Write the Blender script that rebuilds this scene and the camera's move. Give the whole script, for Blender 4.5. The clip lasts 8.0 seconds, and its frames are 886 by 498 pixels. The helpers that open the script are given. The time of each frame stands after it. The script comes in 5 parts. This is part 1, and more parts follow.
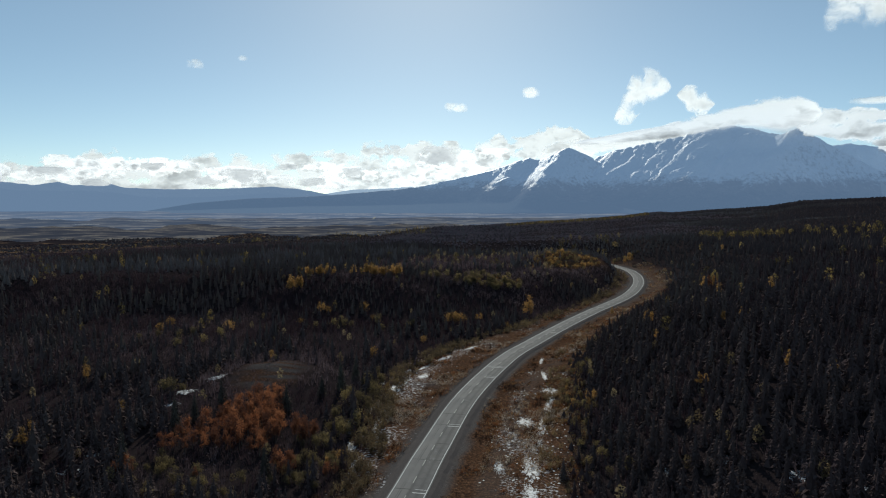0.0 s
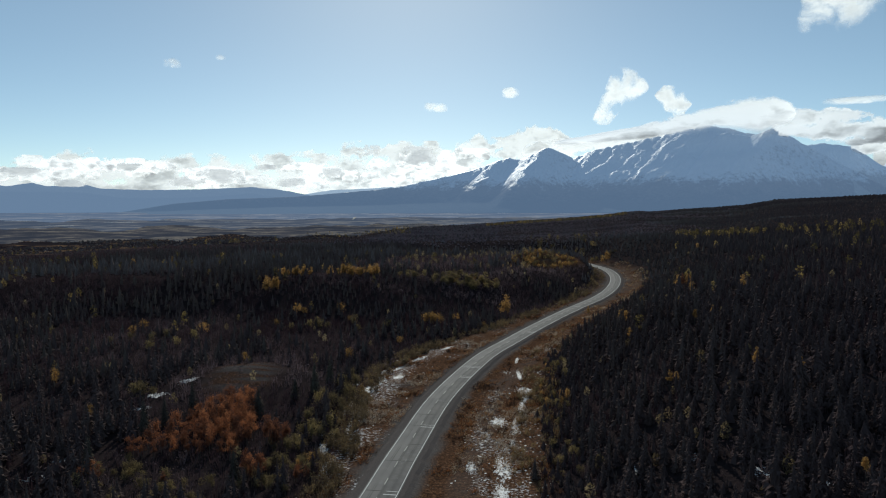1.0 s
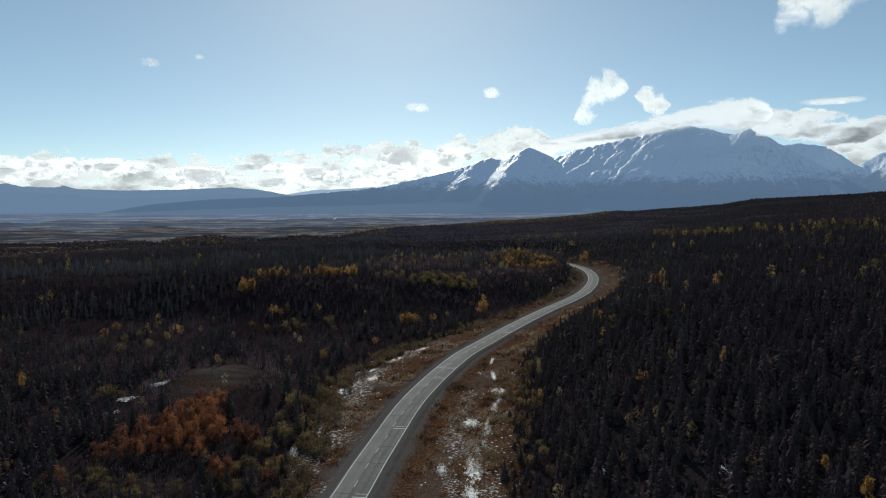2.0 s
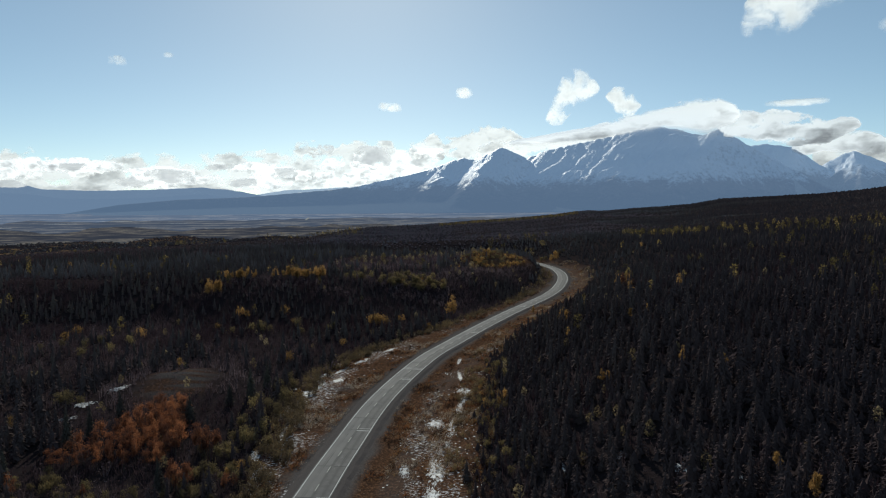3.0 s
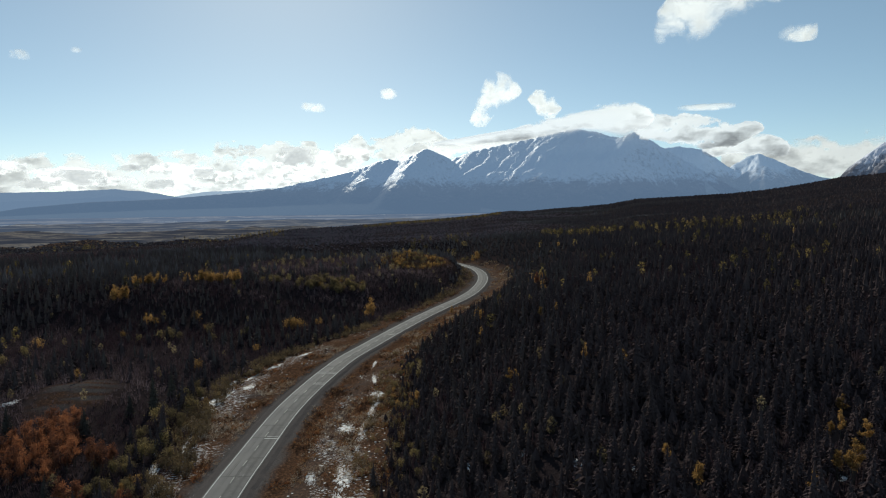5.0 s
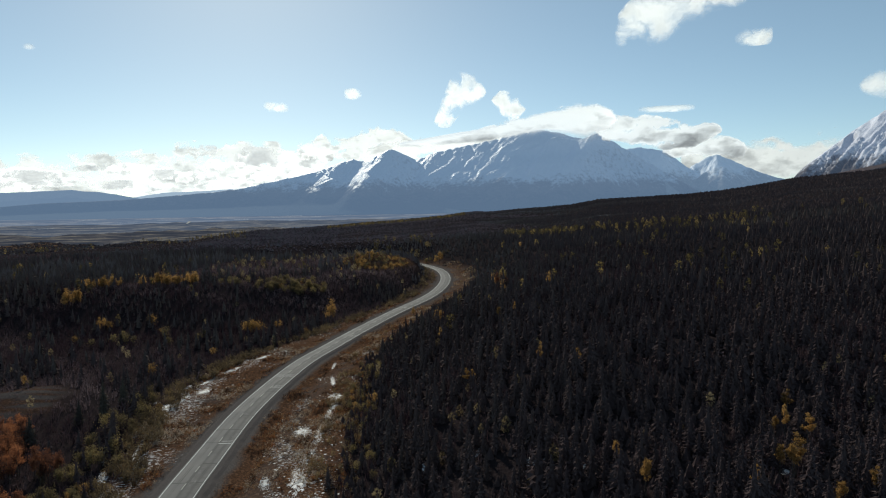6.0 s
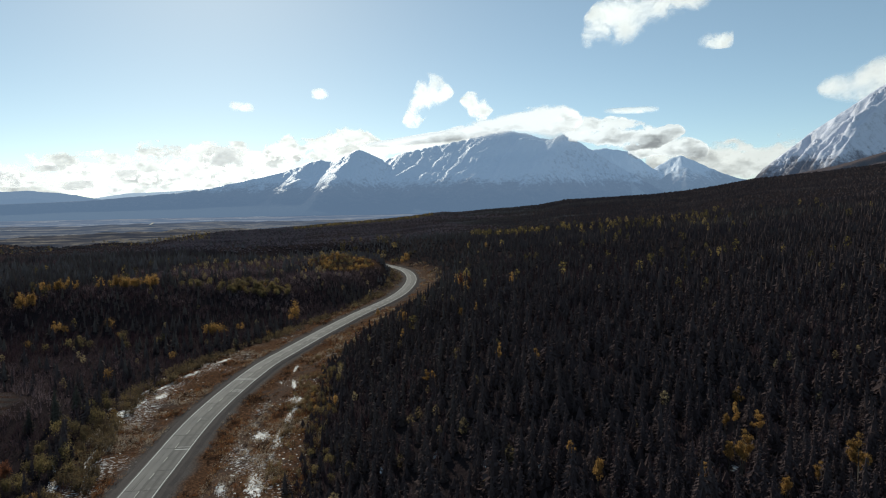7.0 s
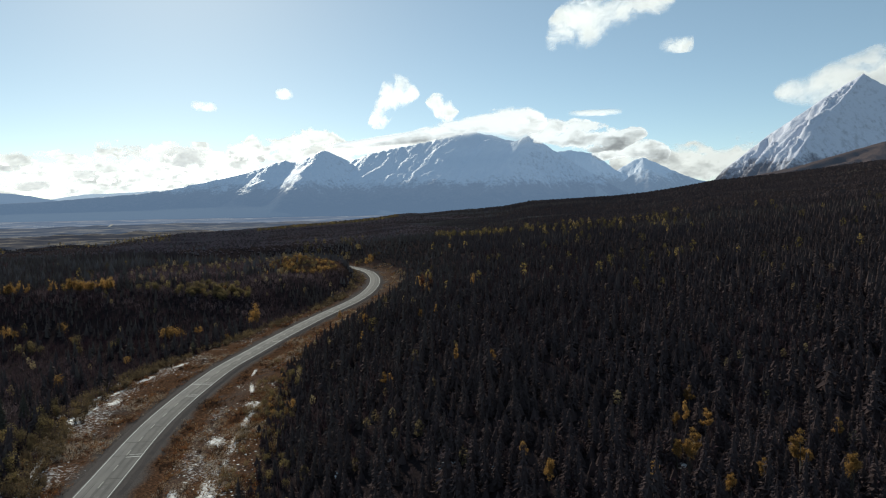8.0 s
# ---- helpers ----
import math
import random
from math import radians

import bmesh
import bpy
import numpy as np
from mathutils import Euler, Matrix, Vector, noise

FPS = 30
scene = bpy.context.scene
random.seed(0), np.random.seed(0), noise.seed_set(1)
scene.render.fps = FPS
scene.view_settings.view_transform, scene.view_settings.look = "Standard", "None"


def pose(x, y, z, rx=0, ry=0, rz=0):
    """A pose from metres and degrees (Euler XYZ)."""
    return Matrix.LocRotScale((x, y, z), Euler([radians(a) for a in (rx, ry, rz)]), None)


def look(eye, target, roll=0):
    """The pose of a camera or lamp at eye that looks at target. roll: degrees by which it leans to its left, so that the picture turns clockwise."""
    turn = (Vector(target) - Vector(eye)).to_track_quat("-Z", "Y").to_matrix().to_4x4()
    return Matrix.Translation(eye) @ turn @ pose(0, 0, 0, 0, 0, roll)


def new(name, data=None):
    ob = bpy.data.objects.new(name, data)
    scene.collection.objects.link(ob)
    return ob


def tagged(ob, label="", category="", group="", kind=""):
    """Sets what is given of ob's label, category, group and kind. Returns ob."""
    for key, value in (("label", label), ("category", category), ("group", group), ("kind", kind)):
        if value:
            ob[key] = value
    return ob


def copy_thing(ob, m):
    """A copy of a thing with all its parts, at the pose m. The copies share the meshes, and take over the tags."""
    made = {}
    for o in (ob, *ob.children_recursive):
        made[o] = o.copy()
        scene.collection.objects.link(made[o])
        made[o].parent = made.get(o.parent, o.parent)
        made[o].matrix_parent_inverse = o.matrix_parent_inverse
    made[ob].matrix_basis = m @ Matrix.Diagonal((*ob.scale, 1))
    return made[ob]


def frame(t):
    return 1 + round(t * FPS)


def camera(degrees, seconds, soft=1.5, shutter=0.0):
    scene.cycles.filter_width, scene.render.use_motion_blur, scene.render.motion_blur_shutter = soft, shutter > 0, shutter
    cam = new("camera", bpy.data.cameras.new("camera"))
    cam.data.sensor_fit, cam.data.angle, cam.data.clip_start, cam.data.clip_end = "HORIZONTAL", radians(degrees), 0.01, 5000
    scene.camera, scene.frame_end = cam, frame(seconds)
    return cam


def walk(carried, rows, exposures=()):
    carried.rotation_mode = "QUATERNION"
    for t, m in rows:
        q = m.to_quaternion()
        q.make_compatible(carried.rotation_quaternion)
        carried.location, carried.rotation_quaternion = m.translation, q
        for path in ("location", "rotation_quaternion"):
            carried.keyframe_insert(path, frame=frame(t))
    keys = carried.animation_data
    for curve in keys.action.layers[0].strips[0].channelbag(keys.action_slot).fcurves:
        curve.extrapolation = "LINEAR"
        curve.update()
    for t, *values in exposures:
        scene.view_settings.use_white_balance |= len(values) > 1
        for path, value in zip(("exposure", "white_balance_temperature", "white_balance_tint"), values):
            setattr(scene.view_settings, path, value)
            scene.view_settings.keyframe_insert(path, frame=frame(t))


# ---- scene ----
cam = camera(66.1, 8.0, soft=1.1)
PATH = [
    (0, (1.462, -0.714, 54.204), (1.463, 1.283, 54.087), -0.0),
    (0.5, (2.355, -0.538, 54.227), (2.383, 1.458, 54.109), -0.1),
    (1, (3.473, -0.401, 54.234), (3.53, 1.594, 54.117), -0.2),
    (1.5, (4.739, -0.272, 54.313), (4.823, 1.723, 54.196), -0.27),
    (3, (8.445, 0.062, 54.609), (8.631, 2.05, 54.491), -0.43),
    (3.5, (9.579, 0.153, 54.658), (9.826, 2.134, 54.541), -0.5),
    (4, (10.641, 0.175, 54.698), (10.937, 2.149, 54.581), -0.57),
    (4.5, (11.67, 0.108, 54.708), (12.016, 2.074, 54.591), -0.65),
    (6, (14.801, -0.187, 54.702), (15.298, 1.747, 54.585), -0.87),
    (6.5, (15.838, -0.332, 54.756), (16.378, 1.59, 54.639), -0.92),
    (7, (16.899, -0.505, 54.853), (17.484, 1.404, 54.736), -0.97),
    (7.5, (17.935, -0.737, 54.909), (18.566, 1.157, 54.793), -1.0),
    (8, (18.943, -0.959, 54.932), (19.621, 0.919, 54.817), -1.0),
]
walk(cam, [(t, look(eye, target, roll)) for t, eye, target, roll in PATH], [(0, 0.3, 6500, 1), (4, 0.32, 6650, 1), (8, 0.53, 6900, 1)])

# ---------------------------------------------------------------- light
SUN_AZ, SUN_EL = -1.0, 27.0          # degrees to the right of +y, degrees above the horizon
world = bpy.data.worlds.new("sky")
scene.world = world
world.use_nodes = True
wn = world.node_tree
sky = wn.nodes.new("ShaderNodeTexSky")
sky.sky_type = 'NISHITA'
sky.sun_disc = False
sky.sun_elevation = radians(SUN_EL)
sky.sun_rotation = radians(SUN_AZ)
sky.altitude = 2200
sky.air_density, sky.dust_density, sky.ozone_density = 0.8, 0.85, 2.2
wn.nodes["Background"].inputs["Strength"].default_value = 0.089
cast = wn.nodes.new("ShaderNodeVectorMath")
cast.operation = 'MULTIPLY'
cast.inputs[1].default_value = (1.045, 1.0, 0.885)
wn.links.new(sky.outputs[0], cast.inputs[0])
haze = wn.nodes.new("ShaderNodeMix")          # an even pale blue, mixed in to level out the sky's bright horizon
haze.data_type = 'RGBA'
haze.inputs[0].default_value = 0.2
haze.inputs[7].default_value = (3.3, 4.6, 5.9, 1)
wn.links.new(cast.outputs[0], haze.inputs[6])
wn.links.new(haze.outputs[2], wn.nodes["Background"].inputs["Color"])
sun = new("sun", bpy.data.lights.new("sun", 'SUN'))
sun.data.energy, sun.data.angle, sun.data.color = 2.95, radians(0.53), (1.0, 0.955, 0.89)
sa, se = radians(SUN_AZ), radians(SUN_EL)
sun.matrix_world = look((math.sin(sa) * math.cos(se) * 300, math.cos(sa) * math.cos(se) * 300, math.sin(se) * 300), (0, 0, 0))


# ---------------------------------------------------------------- materials
def mat(name):
    m = bpy.data.materials.new(name)
    m.use_nodes = True
    nt = m.node_tree
    return m, nt, nt.nodes["Principled BSDF"]


def link(nt, a, b):
    nt.links.new(a, b)


def noise_node(nt, scale, detail=4.0, rough=0.55, stretch=(1, 1, 1)):
    """Noise in metres of the world, stretched along the axes."""
    g = nt.nodes.new("ShaderNodeNewGeometry")
    mp = nt.nodes.new("ShaderNodeMapping")
    mp.inputs["Scale"].default_value = stretch
    n = nt.nodes.new("ShaderNodeTexNoise")
    n.inputs["Scale"].default_value, n.inputs["Detail"].default_value, n.inputs["Roughness"].default_value = scale, detail, rough
    link(nt, g.outputs["Position"], mp.inputs["Vector"])
    link(nt, mp.outputs["Vector"], n.inputs["Vector"])
    return n.outputs["Fac"]


def ramp(nt, fac, stops):
    r = nt.nodes.new("ShaderNodeValToRGB")
    e = r.color_ramp.elements
    while len(e) < len(stops):
        e.new(0.5)
    for el, (p, c) in zip(e, stops):
        el.position, el.color = min(p, 1.0), (*c, 1) if len(c) == 3 else c
    link(nt, fac, r.inputs["Fac"])
    return r.outputs["Color"]


def step(nt, fac, a, b, lo=0.0, hi=1.0):
    r = nt.nodes.new("ShaderNodeMapRange")
    r.interpolation_type = 'SMOOTHSTEP'
    for k, v in zip(("From Min", "From Max", "To Min", "To Max"), (a, b, lo, hi)):
        r.inputs[k].default_value = v
    link(nt, fac, r.inputs["Value"])
    return r.outputs["Result"]


def mixc(nt, fac, a, b):
    m = nt.nodes.new("ShaderNodeMix")
    m.data_type = 'RGBA'
    for sock, v in ((m.inputs[0], fac), (m.inputs[6], a), (m.inputs[7], b)):
        if isinstance(v, (int, float)):
            sock.default_value = v
        elif isinstance(v, tuple):
            sock.default_value = (*v, 1)
        else:
            link(nt, v, sock)
    return m.outputs[2]


def calc(nt, op, a, b=0.0):
    m = nt.nodes.new("ShaderNodeMath")
    m.operation = op
    for sock, v in ((m.inputs[0], a), (m.inputs[1], b)):
        if isinstance(v, (int, float)):
            sock.default_value = v
        else:
            link(nt, v, sock)
    return m.outputs[0]


def attr(nt, name):
    a = nt.nodes.new("ShaderNodeAttribute")
    a.attribute_name = name
    return a.outputs["Fac"]


def bump(nt, bsdf, height, strength, dist):
    b = nt.nodes.new("ShaderNodeBump")
    b.inputs["Strength"].default_value, b.inputs["Distance"].default_value = strength, dist
    link(nt, height, b.inputs["Height"])
    link(nt, b.outputs["Normal"], bsdf.inputs["Normal"])


def gloss(bsdf, rough, spec):
    bsdf.inputs["Roughness"].default_value = rough
    bsdf.inputs["Specular IOR Level"].default_value = spec


def m_foliage(name, stops, through_light, use_object=False):
    """Leaves or needles: diffuse with some light coming through; tone from a per-plant tint."""
    m, nt, b = mat(name)
    if use_object:
        t = nt.nodes.new("ShaderNodeObjectInfo").outputs["Random"]
        isl = nt.nodes.new("ShaderNodeNewGeometry").outputs["Random Per Island"]
        t = calc(nt, 'ADD', calc(nt, 'MULTIPLY', t, 0.65), calc(nt, 'MULTIPLY', isl, 0.14))
    else:
        t = attr(nt, "tint")
    n = noise_node(nt, 1.3, 2)
    t2 = calc(nt, 'ADD', calc(nt, 'MULTIPLY', n, 0.5), calc(nt, 'SUBTRACT', t, 0.25))
    col = ramp(nt, t2, stops)
    link(nt, col, b.inputs["Base Color"])
    gloss(b, 0.9, 0.0)
    if through_light:
        tr = nt.nodes.new("ShaderNodeBsdfTranslucent")
        link(nt, col, tr.inputs["Color"])
        mx = nt.nodes.new("ShaderNodeMixShader")
        mx.inputs[0].default_value = through_light
        link(nt, b.outputs[0], mx.inputs[1])
        link(nt, tr.outputs[0], mx.inputs[2])
        link(nt, mx.outputs[0], nt.nodes["Material Output"].inputs["Surface"])
    return m


# top stop is greyed for far stands, whose haze goes into the tint
SPRUCE_STOPS = [(0.0, (0.066, 0.048, 0.049)), (0.45, (0.086, 0.0635, 0.061)), (0.8, (0.110, 0.086, 0.074)), (1.0, (0.16, 0.131, 0.13))]
M_SPRUCE = m_foliage("spruce_needles", SPRUCE_STOPS, 0.0)
M_SPRUCE_OB = m_foliage("green_spruce_needles", [(0.0, (0.058, 0.049, 0.043)), (0.45, (0.076, 0.066, 0.055)), (0.8, (0.098, 0.085, 0.066)), (1.0, (0.13, 0.112, 0.09))], 0.0, True)
M_ORANGE = m_foliage("orange_leaves", [(0.0, (0.05, 0.028, 0.024)), (0.4, (0.20, 0.08, 0.045)), (1.0, (0.56, 0.225, 0.10))], 0.5, True)
M_YELLOW = m_foliage("yellow_leaves", [(0.0, (0.13, 0.08, 0.034)), (0.5, (0.37, 0.21, 0.075)), (1.0, (0.61, 0.36, 0.135))], 0.5, True)
M_OLIVE = m_foliage("olive_leaves", [(0.0, (0.08, 0.062, 0.04)), (0.5, (0.20, 0.15, 0.074)), (1.0, (0.37, 0.275, 0.12))], 0.45, True)
M_LEAFMIX = m_foliage("autumn_leaves_far", [(0.0, (0.055, 0.045, 0.028)), (0.4, (0.10, 0.078, 0.036)), (0.75, (0.30, 0.21, 0.085)), (1.0, (0.46, 0.31, 0.13))], 0.45)
M_TWIG = m_foliage("bare_twigs", [(0.0, (0.037, 0.022, 0.028)), (0.5, (0.074, 0.049, 0.055)), (1.0, (0.185, 0.131, 0.135))], 0.2)
M_TUFT = m_foliage("tundra_tufts", [(0.0, (0.028, 0.019, 0.016)), (0.3, (0.085, 0.046, 0.03)), (0.5, (0.28, 0.108, 0.045)), (0.72, (0.31, 0.18, 0.085)), (1.0, (0.46, 0.38, 0.30))], 0.35)
M_PALE = m_foliage("pale_leaves", [(0.0, (0.10, 0.072, 0.045)), (0.5, (0.20, 0.15, 0.085)), (1.0, (0.36, 0.28, 0.17))], 0.45)
M_WILLOW = m_foliage("willow_leaves", [(0.0, (0.06, 0.045, 0.034)), (0.5, (0.13, 0.096, 0.06)), (1.0, (0.25, 0.175, 0.09))], 0.35)


def m_bark():
    m, nt, b = mat("bark")
    n = noise_node(nt, 6, 3, 0.6, (1, 1, 0.3))
    link(nt, ramp(nt, n, [(0.3, (0.05, 0.04, 0.032)), (0.7, (0.14, 0.12, 0.10))]), b.inputs["Base Color"])
    gloss(b, 0.9, 0.1)
    return m


M_BARK = m_bark()


def m_ground():
    m, nt, b = mat("ground_cover")
    fine = noise_node(nt, 1.7, 6, 0.65)
    mid = noise_node(nt, 0.16, 5, 0.6)
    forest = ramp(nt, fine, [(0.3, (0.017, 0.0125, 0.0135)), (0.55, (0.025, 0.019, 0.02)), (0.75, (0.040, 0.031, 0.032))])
    tundra = ramp(nt, fine, [(0.3, (0.024, 0.016, 0.013)), (0.48, (0.066, 0.036, 0.023)), (0.6, (0.125, 0.064, 0.036)), (0.74, (0.23, 0.165, 0.124))])
    bare = ramp(nt, fine, [(0.3, (0.042, 0.031, 0.027)), (0.7, (0.105, 0.078, 0.067))])
    verge = mixc(nt, step(nt, mid, 0.53, 0.68), tundra, bare)
    gravel = ramp(nt, noise_node(nt, 3.5, 5, 0.7), [(0.3, (0.042, 0.037, 0.036)), (0.7, (0.13, 0.114, 0.108))])
    verge = mixc(nt, attr(nt, "gravel"), verge, gravel)
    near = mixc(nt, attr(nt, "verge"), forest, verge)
    flecks = noise_node(nt, 1.5, 6, 0.7, (0.8, 1.5, 1))
    fk = step(nt, calc(nt, 'ADD', flecks, calc(nt, 'MULTIPLY', attr(nt, "snowy"), 0.11)), 0.64, 0.69)
    near = mixc(nt, calc(nt, 'MULTIPLY', fk, step(nt, attr(nt, "snowy"), 0.05, 0.2)), near, (0.50, 0.48, 0.48))
    # far valley: streaks of marsh, scrub and dark woods
    st = noise_node(nt, 0.021, 9, 0.62, (0.8, 1.0, 1))
    st2 = noise_node(nt, 0.004, 4, 0.6, (0.45, 1.0, 1))
    scrub = ramp(nt, calc(nt, 'ADD', calc(nt, 'MULTIPLY', st, 0.6), calc(nt, 'MULTIPLY', st2, 0.4)),
                 [(0.40, (0.016, 0.0135, 0.017)), (0.49, (0.026, 0.021, 0.024)), (0.52, (0.06, 0.04, 0.034)), (0.54, (0.19, 0.115, 0.062)), (0.555, (0.05, 0.037, 0.034)), (0.60, (0.022, 0.019, 0.022)), (0.68, (0.08, 0.062, 0.055))])
    col = mixc(nt, attr(nt, "valley"), near, scrub)
    link(nt, col, b.inputs["Base Color"])
    gloss(b, 0.95, 0.0)
    bump(nt, b, fine, 0.8, 0.25)
    return m


def m_asphalt():
    """Wheel tracks polished paler, sealed joints, one lane older than the other."""
    m, nt, b = mat("worn_asphalt")
    fine = noise_node(nt, 9, 4, 0.7)
    big = noise_node(nt, 0.25, 5, 0.6)
    base = ramp(nt, big, [(0.35, (0.058, 0.054, 0.053)), (0.65, (0.092, 0.086, 0.084))])
    streak = noise_node(nt, 0.5, 5, 0.6)
    across = attr(nt, "across")
    tracks = calc(nt, 'ABSOLUTE', calc(nt, 'SINE', calc(nt, 'MULTIPLY', across, 1.75)))
    wear = calc(nt, 'MULTIPLY', tracks, step(nt, streak, 0.3, 0.7, 0.3, 0.8))
    base = mixc(nt, calc(nt, 'MULTIPLY', wear, 0.85), base, (0.16, 0.148, 0.144))
    base = mixc(nt, step(nt, calc(nt, 'MULTIPLY', across, -1.0), -0.1, 0.5, 0.0, 0.6), base, (0.19, 0.178, 0.17))
    lines = calc(nt, 'MULTIPLY', calc(nt, 'SINE', calc(nt, 'MULTIPLY', across, 9.1)), calc(nt, 'SINE', calc(nt, 'MULTIPLY', across, 5.3)))
    cracks = calc(nt, 'MULTIPLY', step(nt, lines, 0.35, 0.8), step(nt, noise_node(nt, 0.11, 4, 0.6), 0.42, 0.6, 0.0, 0.75))
    base = mixc(nt, cracks, base, (0.052, 0.049, 0.049))
    scuffs = step(nt, noise_node(nt, 0.7, 5, 0.75, (0.9, 0.35, 1)), 0.58, 0.68, 0.0, 0.6)
    base = mixc(nt, scuffs, base, (0.21, 0.2, 0.195))
    link(nt, mixc(nt, calc(nt, 'MULTIPLY', fine, 0.35), base, (0.142, 0.135, 0.135)), b.inputs["Base Color"])
    link(nt, step(nt, big, 0.3, 0.7, 0.78, 0.9), b.inputs["Roughness"])
    b.inputs["Specular IOR Level"].default_value = 0.06
    bump(nt, b, fine, 0.25, 0.02)
    return m


def m_gravel():
    m, nt, b = mat("shoulder_gravel")
    fine = noise_node(nt, 5, 5, 0.7)
    link(nt, ramp(nt, fine, [(0.3, (0.062, 0.054, 0.052)), (0.7, (0.118, 0.102, 0.097))]), b.inputs["Base Color"])
    gloss(b, 0.95, 0.0)
    bump(nt, b, fine, 0.6, 0.05)
    return m


def m_paint(name, c, wear):
    m, nt, b = mat(name)
    n = noise_node(nt, 4, 4, 0.7)
    link(nt, mixc(nt, step(nt, n, wear, wear + 0.2), c, (0.115, 0.113, 0.11)), b.inputs["Base Color"])
    gloss(b, 0.85, 0.08)
    return m


def m_snow_patch():
    m, nt, b = mat("old_snow")
    n = noise_node(nt, 1.2, 4, 0.6)
    link(nt, ramp(nt, n, [(0.3, (0.2, 0.195, 0.195)), (0.6, (0.55, 0.55, 0.57))]), b.inputs["Base Color"])
    gloss(b, 0.6, 0.25)
    bump(nt, b, n, 0.5, 0.1)
    return m


def m_mountain(name, snowline, band, haze_glow, haze_strength, low=(0.035, 0.04, 0.042), rock=(0.10, 0.095, 0.095), bare_share=0.4, white=(0.315, 0.35, 0.395)):
    """Snow over rock over dark forest by height; blue emission paints distance haze over the whole backdrop."""
    m, nt, b = mat(name)
    g = nt.nodes.new("ShaderNodeNewGeometry")
    sep = nt.nodes.new("ShaderNodeSeparateXYZ")
    link(nt, g.outputs["Position"], sep.inputs[0])
    sepn = nt.nodes.new("ShaderNodeSeparateXYZ")
    link(nt, g.outputs["Normal"], sepn.inputs[0])
    n1 = noise_node(nt, 0.012, 7, 0.65)
    n2 = noise_node(nt, 0.05, 6, 0.7, (1, 1, 0.35))
    h = calc(nt, 'ADD', sep.outputs["Z"], calc(nt, 'MULTIPLY', calc(nt, 'SUBTRACT', n1, 0.5), band * 2.4))
    h = calc(nt, 'ADD', h, calc(nt, 'MULTIPLY', calc(nt, 'SUBTRACT', n2, 0.5), band * 1.8))
    snow = step(nt, h, snowline - band * 0.35, snowline + band * 0.55)
    steep = step(nt, calc(nt, 'ADD', sepn.outputs["Z"], calc(nt, 'MULTIPLY', calc(nt, 'SUBTRACT', n2, 0.5), 1.1)), 0.42, 0.68)
    bare = mixc(nt, step(nt, h, snowline - band * 1.5, snowline - band * 0.2), low, rock)
    snow = calc(nt, 'MULTIPLY', snow, calc(nt, 'ADD', calc(nt, 'MULTIPLY', steep, bare_share), 1.0 - bare_share))
    # default white is below clean snow, dimmed for the haze over it
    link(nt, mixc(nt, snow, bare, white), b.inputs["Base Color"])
    link(nt, calc(nt, 'MULTIPLY', snow, 0.05), b.inputs["Specular IOR Level"])      # wind-packed snow shines against the sun
    b.inputs["Roughness"].default_value = 0.5
    b.inputs["Emission Color"].default_value = (*haze_glow, 1)
    b.inputs["Emission Strength"].default_value = haze_strength
    bump(nt, b, n2, 0.6, 10)
    return m


def m_plain(name, haze_glow, scale):
    """Marsh, woods and river flats; blue emission paints in the haze of distance."""
    m, nt, b = mat(name)
    st = calc(nt, 'ADD', calc(nt, 'MULTIPLY', noise_node(nt, scale, 9, 0.64, (0.8, 1.0, 1)), 0.6), calc(nt, 'MULTIPLY', noise_node(nt, scale * 0.2, 4, 0.6, (0.5, 1.0, 1)), 0.4))
    link(nt, ramp(nt, st, [(0.38, (0.022, 0.020, 0.025)), (0.47, (0.040, 0.034, 0.037)), (0.52, (0.10, 0.08, 0.07)), (0.55, (0.22, 0.175, 0.13)), (0.575, (0.05, 0.046, 0.05)), (0.70, (0.036, 0.032, 0.036))]), b.inputs["Base Color"])
    gloss(b, 0.95, 0.0)
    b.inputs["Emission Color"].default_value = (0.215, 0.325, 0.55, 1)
    b.inputs["Emission Strength"].default_value = haze_glow
    return m


